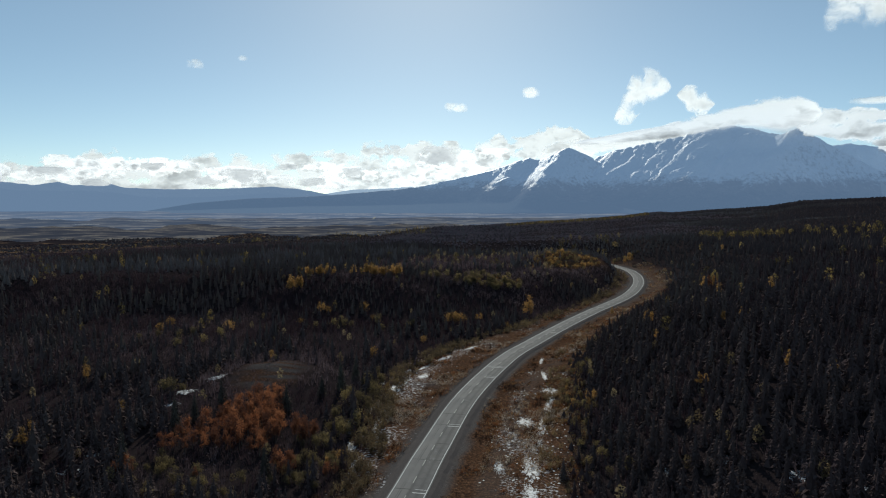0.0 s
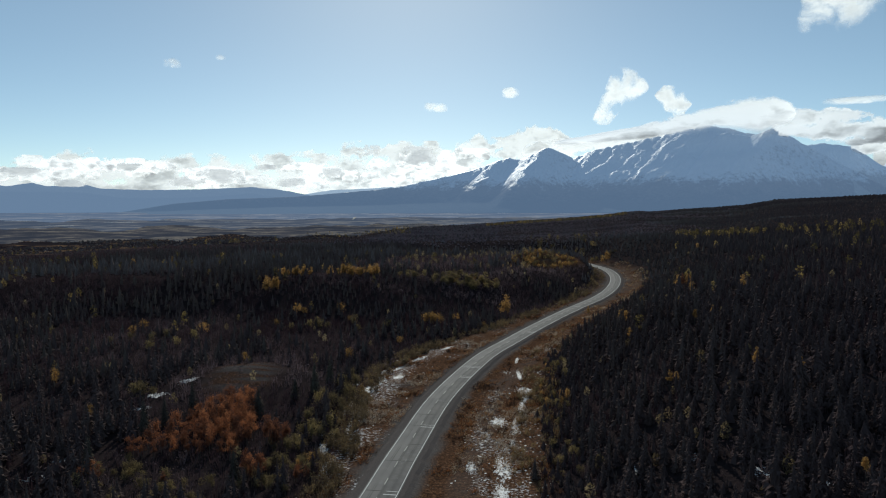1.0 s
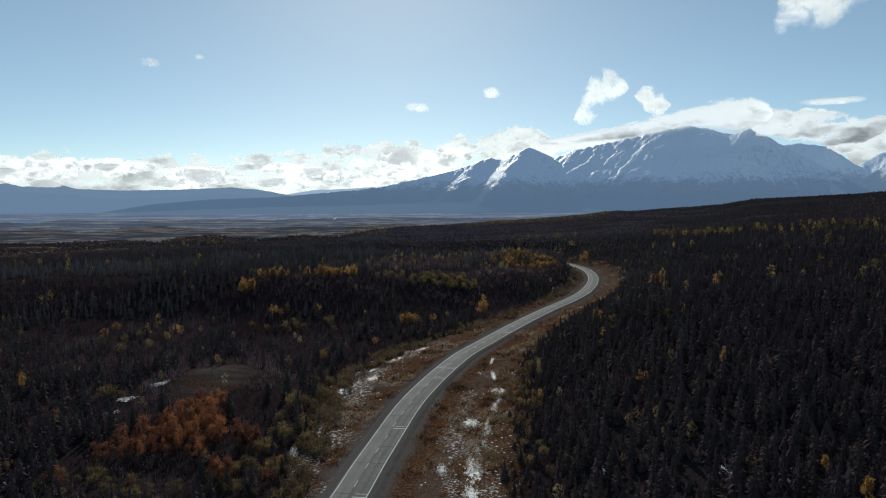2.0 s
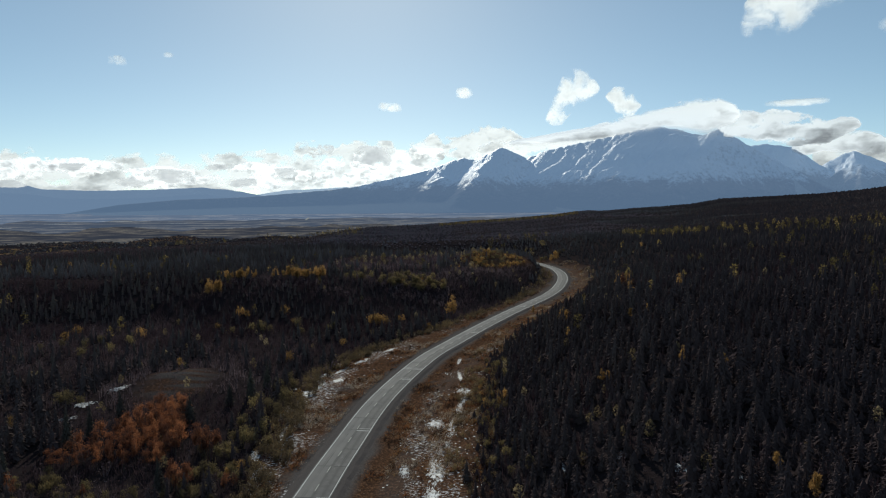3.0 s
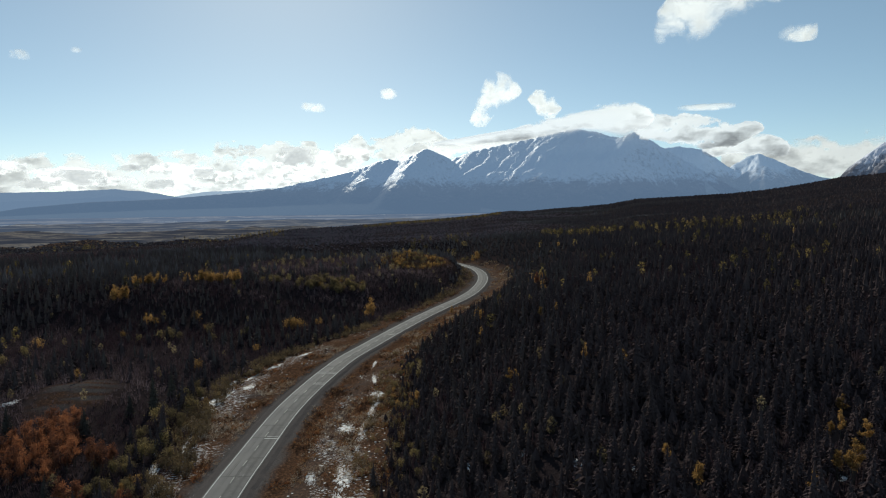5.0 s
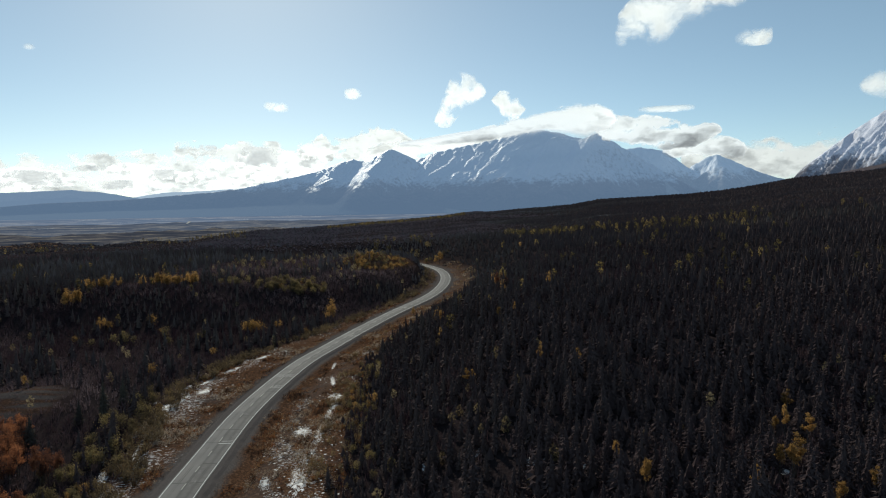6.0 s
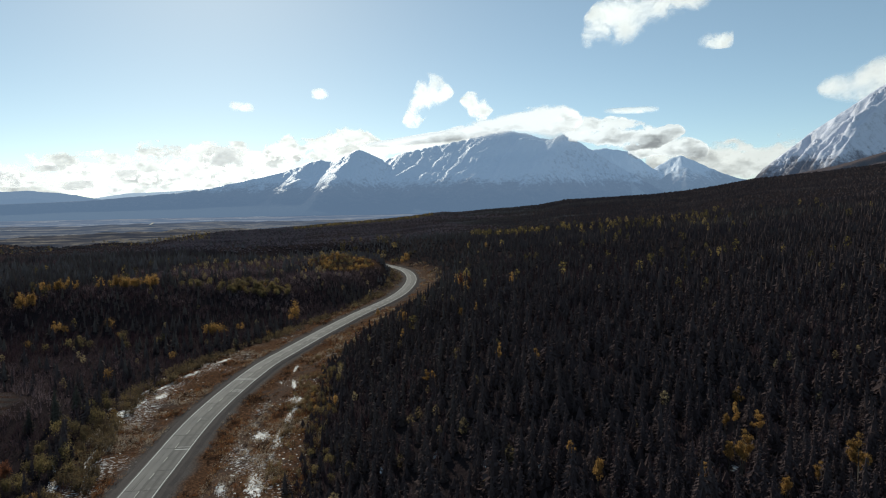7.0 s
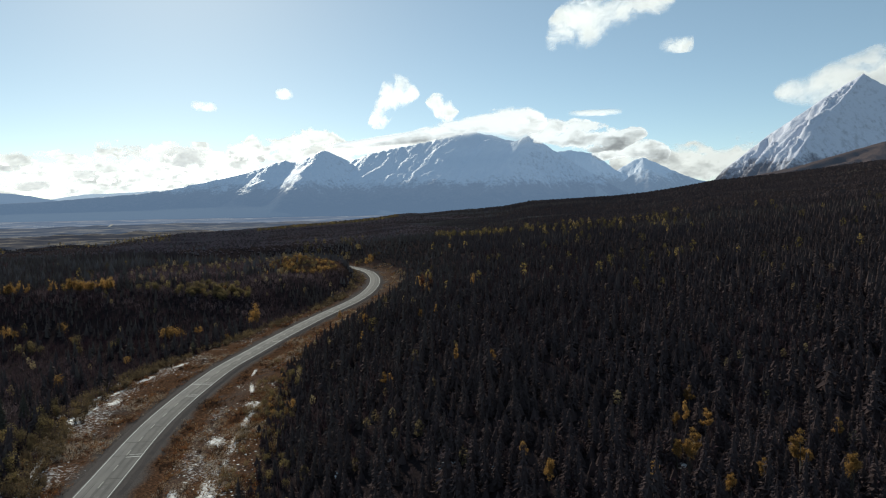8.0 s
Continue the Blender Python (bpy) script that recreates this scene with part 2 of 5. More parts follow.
def m_cloud(name, white=0.86, grey=0.62, veil=0.75, grain=0.012, layers=(1, 1, 1), glow=0.06):
    """Water droplets: thin parts let the sky through; core greys the colour, painting shade on undersides and dense
    parts.
    """
    m, nt, b = mat(name)
    nt.nodes.remove(b)
    n = noise_node(nt, grain, 6, 0.55, layers)
    d3 = calc(nt, 'ADD', attr(nt, "core"), calc(nt, 'MULTIPLY', calc(nt, 'SUBTRACT', n, 0.5), 0.7))
    mid = 0.5 * (white + grey)
    col = ramp(nt, d3, [(0.25, (white * 0.98, white, white * 1.04)), (0.6, (mid * 0.97, mid, mid * 1.05)), (1.0, (grey * 0.97, grey, grey * 1.07))])
    tr, df, tp = (nt.nodes.new("ShaderNodeBsdf" + k) for k in ("Translucent", "Diffuse", "Transparent"))
    link(nt, col, tr.inputs["Color"])
    link(nt, col, df.inputs["Color"])
    mx, my = nt.nodes.new("ShaderNodeMixShader"), nt.nodes.new("ShaderNodeMixShader")
    mx.inputs[0].default_value = 0.2
    link(nt, tr.outputs[0], mx.inputs[1])
    link(nt, df.outputs[0], mx.inputs[2])
    link(nt, step(nt, attr(nt, "thickness"), 0.0, veil), my.inputs[0])
    link(nt, tp.outputs[0], my.inputs[1])
    # faint emission added to brighten the whole cloud
    em, ad = nt.nodes.new("ShaderNodeEmission"), nt.nodes.new("ShaderNodeAddShader")
    em.inputs["Strength"].default_value = glow
    link(nt, col, em.inputs["Color"])
    link(nt, mx.outputs[0], ad.inputs[0])
    link(nt, em.outputs[0], ad.inputs[1])
    link(nt, ad.outputs[0], my.inputs[2])
    link(nt, my.outputs[0], nt.nodes["Material Output"].inputs["Surface"])
    return m


M_GROUND, M_ASPHALT, M_GRAVEL = m_ground(), m_asphalt(), m_gravel()
M_WHITE, M_YLINE = m_paint("white_road_paint", (0.56, 0.55, 0.53), 0.55), m_paint("faded_centre_paint", (0.46, 0.445, 0.40), 0.5)
M_TAR = m_paint("tar_seal", (0.04, 0.039, 0.038), 0.5)
M_SNOW = m_snow_patch()
# farther ranges get more emission, so the painted haze thickens with distance
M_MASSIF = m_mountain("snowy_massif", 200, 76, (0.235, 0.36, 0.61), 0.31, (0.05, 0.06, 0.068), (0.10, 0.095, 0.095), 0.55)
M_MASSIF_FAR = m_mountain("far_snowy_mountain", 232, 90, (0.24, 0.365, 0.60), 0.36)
# peak and foothill also emit a little blue, a thin painted haze
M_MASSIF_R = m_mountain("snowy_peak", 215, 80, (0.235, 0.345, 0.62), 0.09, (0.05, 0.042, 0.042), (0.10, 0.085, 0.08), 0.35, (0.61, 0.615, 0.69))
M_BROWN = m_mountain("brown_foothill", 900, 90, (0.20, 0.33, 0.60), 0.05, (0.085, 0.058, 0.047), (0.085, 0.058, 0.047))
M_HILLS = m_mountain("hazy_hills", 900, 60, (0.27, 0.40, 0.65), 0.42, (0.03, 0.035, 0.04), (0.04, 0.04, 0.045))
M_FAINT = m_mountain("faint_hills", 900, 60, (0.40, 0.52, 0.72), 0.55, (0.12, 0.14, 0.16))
# three belts, each with more blue emission, stepping the haze up
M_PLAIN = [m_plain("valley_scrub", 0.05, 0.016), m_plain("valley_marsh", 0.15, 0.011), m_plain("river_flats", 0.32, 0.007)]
M_FARROAD = m_paint("far_gravel", (0.14, 0.135, 0.135), 0.6)
# pale matte ice: the ponds' glints painted as a light colour
M_ICE_GLINT = m_paint("pond_ice_glint", (0.6, 0.63, 0.66), 0.7)
M_CLOUD = m_cloud("cumulus", 0.89, 0.6, 1.05)
M_CLOUD_WISP = m_cloud("thin_cloud", 0.8, 0.74, 2.2)
M_CLOUD_BANK = m_cloud("cumulus_bank", 0.82, 0.38, 0.5, 0.03, (0.7, 0.7, 1.5), 0.05)
# greyer copy of the bank's material for clouds painted as shaded
M_CLOUD_GREY = m_cloud("shaded_cumulus", 0.56, 0.4, 0.6, 0.03, (0.7, 0.7, 1.5), 0.04)
M_CLOUD_CAP = m_cloud("lenticular_cloud", 0.8, 0.25, 0.34, 0.014, (0.5, 0.5, 2.4), 0.05)


# ---------------------------------------------------------------- helpers for shapes
def lattice(ix, iy, seed):
    h = (ix.astype(np.int64) * 374761393 + iy.astype(np.int64) * 668265263 + seed * 1274126177) & 0x7fffffff
    h = ((h ^ (h >> 13)) * 1274126177) & 0x7fffffff
    return ((h ^ (h >> 16)) & 0xffff) / 65535.0


def vnoise(x, y, seed=0):
    """Smooth value noise, 0 to 1."""
    x, y = np.asarray(x, float), np.asarray(y, float)
    ix, iy = np.floor(x), np.floor(y)
    fx, fy = x - ix, y - iy
    fx, fy = fx * fx * (3 - 2 * fx), fy * fy * (3 - 2 * fy)
    a, b = lattice(ix, iy, seed), lattice(ix + 1, iy, seed)
    c, d = lattice(ix, iy + 1, seed), lattice(ix + 1, iy + 1, seed)
    return (a + (b - a) * fx) * (1 - fy) + (c + (d - c) * fx) * fy


def fbm(x, y, seed=0, octaves=5, gain=0.5):
    v, amp, tot = 0, 1.0, 0
    for k in range(octaves):
        v = v + amp * vnoise(np.asarray(x) * 2 ** k, np.asarray(y) * 2 ** k, seed + 17 * k)
        tot += amp
        amp *= gain
    return v / tot


def smooth(a, b, v):
    t = np.clip((np.asarray(v, float) - a) / (b - a), 0, 1)
    return t * t * (3 - 2 * t)


def mesh_from(name, verts, faces, material=None, shade=False, **attrs):
    me = bpy.data.meshes.new(name)
    verts, faces = np.asarray(verts, np.float32), np.asarray(faces, np.int32)
    k = faces.shape[1]
    me.vertices.add(len(verts))
    me.vertices.foreach_set("co", verts.ravel())
    me.loops.add(faces.size)
    me.loops.foreach_set("vertex_index", faces.ravel())
    me.polygons.add(len(faces))
    me.polygons.foreach_set("loop_start", np.arange(0, faces.size, k, dtype=np.int32))
    me.polygons.foreach_set("use_smooth", np.full(len(faces), shade))
    for key, val in attrs.items():
        at = me.attributes.new(key, 'FLOAT', 'POINT')
        at.data.foreach_set("value", np.asarray(val, np.float32))
    me.update(calc_edges=True)
    me.validate()
    if material:
        me.materials.append(material)
    return me


def thing(name, me, label, category, kind="", group=""):
    return tagged(new(name, me), label, category, group, kind)


def part_mesh(name, me, parent, label=""):
    ob = new(name, me)
    ob.parent = parent
    return tagged(ob, label)


def grid_faces(nu, nv):
    i = np.arange(nu * nv).reshape(nu, nv)
    return np.stack([i[:-1, :-1], i[1:, :-1], i[1:, 1:], i[:-1, 1:]], -1).reshape(-1, 4)


# ---------------------------------------------------------------- the road's line and the lie of the land
ROAD = [(-46, -160), (-35, -60), (-24, 20), (-13.5, 80), (-5.6, 118), (-0.6, 145), (8.4, 186), (23.5, 231), (37.0, 259), (54.0, 292),
        (74.5, 329), (99, 370), (115, 403), (130, 444), (140, 483), (145, 520), (145, 553), (142, 583), (133, 610), (112, 640), (80, 662), (40, 680), (-10, 705)]


def spline(pts, n):
    p = np.array(pts, float)
    p = np.vstack([2 * p[0] - p[1], p, 2 * p[-1] - p[-2]])
    out = []
    for k in range(1, len(p) - 2):
        t = np.linspace(0, 1, n, endpoint=False)[:, None]
        a, b, c, d = p[k - 1:k + 3]
        out.append(0.5 * (2 * b + (c - a) * t + (2 * a - 5 * b + 4 * c - d) * t ** 2 + (3 * b - 3 * c + d - a) * t ** 3))
    return np.vstack(out + [p[-2:-1]])


def even(line, gap):
    s = np.concatenate([[0], np.cumsum(np.hypot(*np.diff(line, axis=0).T))])
    q = np.arange(0, s[-1], gap)
    return np.stack([np.interp(q, s, line[:, 0]), np.interp(q, s, line[:, 1])], 1)


LINE = even(spline(ROAD, 24), 2.0)
TAN = np.gradient(LINE, axis=0)
TAN /= np.hypot(TAN[:, 0], TAN[:, 1])[:, None]
NRM = np.stack([TAN[:, 1], -TAN[:, 0]], 1)          # to the right of the way ahead


def road_z(y):
    return 2.0 + 5.0 * np.clip((np.asarray(y) - 160) / 360, 0, 1)


def off_road(x, y):
    """Signed distance from the road's centre line (right is plus) and the nearest sample."""
    x, y = np.ravel(x), np.ravel(y)
    d, k = np.full(x.shape, 1e6), np.zeros(x.shape, int)
    near = np.flatnonzero((x > -400) & (x < 520) & (y > -400) & (y < 950))
    for c in np.array_split(near, max(1, len(near) // 4000)):
        q = (x[c, None] - LINE[:, 0]) ** 2 + (y[c, None] - LINE[:, 1]) ** 2
        kk = q.argmin(1)
        side = (x[c] - LINE[kk, 0]) * NRM[kk, 0] + (y[c] - LINE[kk, 1]) * NRM[kk, 1]
        d[c], k[c] = np.sqrt(q[np.arange(len(c)), kk]) * np.where(side < 0, -1, 1), kk
    return d, k


def right_edge(y):
    return np.interp(y, [0, 165, 200, 230, 275, 330, 410, 450, 520, 600], [31, 29.8, 25.8, 21.5, 19, 20, 19, 17, 17, 15])


RIDGE_AZ = [-6, -3, -0.7, 3, 5.5, 8, 10.5, 12.5, 14.7, 16, 17.3, 18.5, 20.9, 23.1, 25.3, 26.3, 27.6, 30.4, 34.6, 36.8, 38.9, 41.8, 46.9, 50.5, 52.8, 70, 120]
RIDGE_EL = [-2.35, -1.85, -1.52, -1.3, -1.12, -0.93, -0.8, -0.65, -0.45, -0.25, -0.12, -0.17, 0.03, 0.13, 0.32, 0.5, 0.72, 0.83, 1.03, 1.23, 1.53, 2.02, 2.43, 2.84, 3.08, 3.1, 1.5]
RC = 1700.0


EDGE_AZ = [-40, -32, -18, -6, -3, 0, 4, 10, 20]        # where the plateau drops to the valley
EDGE_R = [570, 600, 740, 900, 1180, 1500, 1730, 1800, 1810]


def land(x, y, dist=None):
    """Height of the ground."""
    shape = np.shape(x)
    x, y = np.ravel(np.asarray(x, float)), np.ravel(np.asarray(y, float))
    d, k = off_road(x, y) if dist is None else dist
    ex, ey = x - 10, y
    r, az = np.hypot(ex, ey), np.degrees(np.arctan2(ex, ey))
    # left: low ground, then a wooded rise, then the drop to the valley
    left = 2.6 + 14.0 * smooth(300, 368, y - 0.4 * np.clip(x + 20, 0, 60) - 0.9 * np.clip(x - 40, 0, 90) + 0.1 * np.clip(x, -200, -20)) + 1.0 * smooth(400, 560, y) + 2.5 * (fbm(x / 60, y / 60, 3) - 0.5) * smooth(620, 420, r)
    left = left + 4.0 * np.exp(-((x + 50) / 20) ** 2 - ((y - 206) / 17) ** 2) + 0.8 * (fbm(x / 6, y / 6, 6, 3) - 0.5)
    left = left + 7.0 * np.exp(-((x - 86) / 26) ** 2 - ((y - 482) / 24) ** 2) - 3.0 * np.exp(-((x - 84) / 30) ** 2 - ((y - 436) / 18) ** 2)
    # right: a bank by the road, then a long hillside
    dd = np.where(d > 1e5, 300, d)
    e0 = right_edge(y)
    base = 3 + np.interp(y, [95, 130], [14.0, 19.5]) * smooth(0, 1, (dd - e0 + 2) / 52)
    crest = 54 + RC * np.tan(np.radians(np.interp(az, RIDGE_AZ, RIDGE_EL))) - 3
    t = np.clip((r - 130) / (RC - 130), 0, 1.0)
    right = base + (crest - base) * t ** 1.15 + 5 * (fbm(x / 90, y / 90, 5) - 0.5) * smooth(60, 140, dd) * smooth(1500, 700, r)
    right = right + 14 * (fbm(x / 330, y / 330, 8) - 0.5) * smooth(350, 600, r) * smooth(1600, 1000, r)
    w = smooth(-12, 12, np.where(np.abs(d) > 1e5, np.where(az > 7, 60, -60), d))
    w = np.where(y > 560, smooth(-3, 7, az), w)
    h = left * (1 - w) + right * w
    # the valley
    valley = -6 + 44 * np.clip((r - 900) / 3600, 0, 1.3) + 5 * (fbm(x / 400, y / 400, 9) - 0.5)
    edge = np.interp(az, EDGE_AZ, EDGE_R)
    v = smooth(edge, edge + 260, r)
    h = h * (1 - v) + valley * v
    # the road bed
    z0 = road_z(LINE[k, 1])
    near = smooth(26, 8.0, np.abs(d))
    ditch = 0.6 * np.exp(-((np.abs(d) - 10.5) / 2.5) ** 2)
    h = h * (1 - near) + z0 * near - ditch - 0.45 * smooth(8.0, 5.0, np.abs(d))
    return h.reshape(shape)


def valley_share(x, y):
    ex, ey = x - 10, y
    r, az = np.hypot(ex, ey), np.degrees(np.arctan2(ex, ey))
    edge = np.interp(az, EDGE_AZ, EDGE_R)
    return smooth(edge - 20, edge + 60, r)


def left_edge(y):
    return np.interp(y, [0, 120, 145, 176, 211, 253, 287, 340, 480], [13, 13, 15, 21, 27, 26, 18, 14, 12])


def build_ground():
    u = np.linspace(-1, 1, 300)
    xs = 25 + 4900 * np.sinh(7.2 * u) / np.sinh(7.2)
    v = np.linspace(-0.74, 1, 300)
    ys = 190 + 4700 * np.sinh(6.6 * v) / np.sinh(6.6)
    X, Y = np.meshgrid(xs, ys, indexing="ij")
    x, y = X.ravel(), Y.ravel()
    dist = off_road(x, y)
    z = land(x, y, dist)
    d = dist[0]
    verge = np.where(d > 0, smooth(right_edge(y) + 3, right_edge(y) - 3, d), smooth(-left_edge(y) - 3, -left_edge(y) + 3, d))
    verge = np.maximum(verge, 0.6 * smooth(22, 8, np.hypot(1.5 * (x + 50), (y - 200) * 1.1) + 14 * (fbm(x / 8, y / 8, 4) - 0.5)))
    e = np.where(d > 0, right_edge(y) - d, left_edge(y) + d)
    inland = smooth(270, 230, y) + 0.4 * smooth(420, 300, y)
    snowy = np.where(d > 0, smooth(11, 14, d) * smooth(-2, 2, e), smooth(-2, 1, e) * smooth(13, 8, e)) * smooth(np.where(d > 0, 0.5, 0.34), np.where(d > 0, 0.72, 0.58), fbm(x / 7, y / 11, 19, 3)) * np.clip(inland, 0, 1)
    gravel = smooth(8.4, 5.8, np.abs(d) + 2.4 * (fbm(x / 5, y / 5, 29, 3) - 0.5))
    bare = np.where(d > 0, smooth(11, 14, d + 5 * (fbm(x / 9, y / 14, 39, 3) - 0.5)) * smooth(20, 16.5, d + 5 * (fbm(x / 9, y / 14, 38, 3) - 0.5)) * smooth(235, 205, y), 0)
    gravel = np.maximum(gravel, 0.3 * bare)
    gravel = np.maximum(gravel, 0.25 * smooth(335, 380, y) * smooth(600, 560, y) * smooth(24, 14, np.abs(d) + 8 * (fbm(x / 12, y / 12, 36, 3) - 0.5)))
    verge = np.maximum(verge, 0.9 * smooth(1.2, 0.8, np.hypot((x - 90) / 24, (y - 466) / 22)))
    knob = smooth(1.15, 0.75, np.hypot((x + 50) / 12, (y - 200) / 15) + 0.5 * (fbm(x / 9, y / 9, 49, 3) - 0.5))
    verge, gravel = np.maximum(verge, knob * 0.3), np.maximum(gravel, knob * smooth(0.35, 0.6, fbm(x / 11, y / 2.5, 50, 3)))
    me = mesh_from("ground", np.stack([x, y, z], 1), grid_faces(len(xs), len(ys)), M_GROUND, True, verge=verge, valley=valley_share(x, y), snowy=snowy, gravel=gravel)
    return thing("ground", me, "autumn forest floor, brown tundra verges and a wide streaked valley plain", "ground", "structure")


ground = build_ground()


# ---------------------------------------------------------------- the road
def ribbon(name, a, b, lift, material, i0=0, i1=None, thick=0.0, ragged=0.0):
    """A strip along the road between the offsets a and b, with a skirt of that thickness."""
    sl = slice(i0, i1)
    p, n = LINE[sl], NRM[sl]
    z = road_z(p[:, 1]) + lift
    offs = [(a, 0.0), (b, 0.0)]
    if thick:
        fall = 2.0 if ragged else 0.0
        offs = [(a - fall, -thick)] + [(o, 0.0) for o in np.linspace(a, b, 13)] + [(b + fall, -thick)]
    arc = np.arange(len(p)) * 0.5
    wob = lambda o: ragged * np.sign(o) * (fbm(arc, arc * 0 + o, 83, 4, 0.6) - 0.5) * (abs(o) > 4.2)
    rows = [np.column_stack([p + n * (o + wob(o))[:, None] if ragged else p + n * o, z + dz]) for o, dz in offs]
    verts = np.stack(rows, 1).reshape(-1, 3)
    return mesh_from(name, verts, grid_faces(len(p), len(offs))[:, ::-1], material, across=np.tile([o for o, _ in offs], len(p)))


road = new("road")
tagged(road, "two-lane worn grey asphalt highway curving through forest", "road", "", "structure")
part_mesh("shoulder", ribbon("shoulder", -4.8, 4.5, -0.06, M_GRAVEL, thick=0.75, ragged=1.2), road, "dark gravel shoulders")
asphalt = part_mesh("asphalt", ribbon("asphalt", -3.55, 3.55, 0.0, M_ASPHALT, thick=0.055), road, "patched grey asphalt")
part_mesh("edge_line", ribbon("edge_line", -3.30, -3.14, 0.012, M_WHITE), asphalt, "thin white edge line")
part_mesh("edge_line", ribbon("edge_line", 3.14, 3.30, 0.012, M_WHITE), asphalt, "thin white edge line")


def strip_at(name, s0, length, a, b, lift, material):
    """A painted bar: from s0 metres along the line, between two offsets."""
    s = np.array([s0, s0 + length])
    q = np.arange(len(LINE)) * 2.0
    f = lambda arr: np.stack([np.interp(s, q, arr[:, 0]), np.interp(s, q, arr[:, 1])], 1)
    p, n = f(LINE), f(NRM)
    z = road_z(p[:, 1]) + lift
    verts = np.vstack([np.column_stack([p + n * a, z]), np.column_stack([p + n * b, z])])
    return mesh_from(name, verts, [(0, 2, 3, 1)], material)


def along(y):
    return 2.0 * float(np.interp(y, LINE[:300, 1], np.arange(300)))


S0 = along(100)
for k in range(60):
    part_mesh("centre_dash", strip_at("centre_dash", S0 + 9 * k, 3.2, -0.25, -0.10, 0.012, M_YLINE), asphalt)
for yy, a, b in ((122, 0.6, 3.1), (160.5, 0.0, 3.1), (206, 0.1, 3.1), (218, -3.1, 3.1), (276, -0.2, 3.1), (340, -2.0, 1.0)):
    s = along(yy)
    part_mesh("cross_bar", strip_at("cross_bar", s, 0.28, a, b, 0.010, M_WHITE), asphalt, "pale worn bar across the lane")
    part_mesh("cross_bar", strip_at("cross_bar", s + 1.5, 0.16, a + 0.3, b, 0.010, M_WHITE), asphalt, "pale worn bar across the lane")


rng0 = np.random.default_rng(2)
for k in range(34):
    s = along(105 + 11.0 * k + rng0.uniform(-4, 4))
    a = -3.4 if rng0.uniform() < 0.6 else 0.0
    part_mesh("tar_seam", strip_at("tar_seam", s, rng0.uniform(0.12, 0.3), a, rng0.choice([0.0, 3.4]) if a < 0 else 3.4, 0.006, M_TAR), asphalt)

# ---------------------------------------------------------------- far mountains
EYE = (10.0, 0.0, 54.0)


def mountain(name, prof, r_foot, r_crest, z_foot, material, label, category, seed=1, gap=1.8, slant=-0.3, face=0.8, drop=0.48, apron=0.24,
             rough=0.02, step_az=0.1, rows=64, mains=(), relief=10.0, sway=0.3, ribs=(), rib_left=False, branches=3, fine_from=None, drift=0.0):
    """A crest with spurs: each spur falls away from the crest towards the plain, its flanks are planes, its foot a gentle apron."""
    rng = np.random.default_rng(seed)
    a = np.array(prof, float)
    az = np.arange(a[0, 0], a[-1, 0] + 1e-6, step_az)
    if fine_from is not None:
        az = np.concatenate([np.arange(a[0, 0], fine_from, 0.3), np.arange(fine_from, a[-1, 0] + 1e-6, step_az)])
    el = np.interp(az, a[:, 0], a[:, 1])
    crest = EYE[2] + r_crest * np.tan(np.radians(el))
    crest = crest + (crest - z_foot) * rough * (fbm(az * 2.6, az * 0 + seed, seed, 5, 0.6) - 0.5) * 2
    D = float(r_crest - r_foot)
    v = np.concatenate([np.linspace(D, 0, rows), [-40.0, -140.0]])
    V, A = np.meshgrid(v, az, indexing="ij")
    C = np.broadcast_to(crest, V.shape)
    U0 = r_crest * np.radians(A)
    U = U0 + 34 * (fbm(U0 / 90, V / 90, seed + 3, 4) - 0.5) * smooth(0, 60, V)
    even = np.convolve(np.pad(crest, 10, mode="edge"), np.ones(21) / 21, "valid")
    away = smooth(0, 90, V)
    Aw = A + np.degrees((drift * np.clip(V, 0, None) * (0.7 + 0.6 * fbm(U0 / 260, V / 260, seed + 31, 3)) + 1.6 * drift * (U - U0) * away) / r_crest)
    H = np.interp(Aw, az, crest) * (1 - away) + np.interp(Aw, az, even) * away - face * np.abs(V)      # shoulders run down to the left
    spots = [az[0] + gap * (k + 0.5 + rng.uniform(-0.4, 0.4)) for k in range(int((az[-1] - az[0]) / gap))]
    spots = spots + list(mains)
    for a_i in spots:
        big = a_i in mains
        h_i = np.interp(a_i, az, crest) - (0 if big else rng.uniform(0, 14))
        k = slant + (0 if big else rng.uniform(-sway, sway))
        sr, sl = drop * rng.uniform(0.85, 1.2), face * rng.uniform(0.7, 1.15)
        u_i = r_crest * math.radians(a_i)
        H = np.maximum(H, np.where(V >= 0, h_i - sr * V - sl * np.abs(U - (u_i + k * V)), -1e3))
        for q in range(branches):
            v0 = rng.uniform(0.08, 0.5) * D * 0.7
            kb = k + rng.choice([-1, 1]) * rng.uniform(0.35, 0.8)
            H = np.maximum(H, np.where(V >= v0, h_i - sr * v0 - sr * 1.15 * (V - v0) - sl * 1.1 * np.abs(U - (u_i + k * v0 + kb * (V - v0))), -1e3))
    low = np.convolve(np.pad(crest, 30, mode="edge"), np.ones(61) / 61, "valid")
    Ha = z_foot + apron * (low[None] - z_foot) * np.clip(1 - V / D, 0, 1) ** 0.8 + relief * (fbm(U / 150, V / 150, seed + 5) - 0.5)
    soft_k = 9.0
    H = np.where(V >= 0, soft_k * np.logaddexp(H / soft_k, Ha / soft_k), H)
    H = H + relief * 1.6 * (fbm(U / 45, V / 70, seed + 9, 4, 0.55) - 0.5) * np.clip((H - Ha) / 50, 0, 1) * (V > 0)
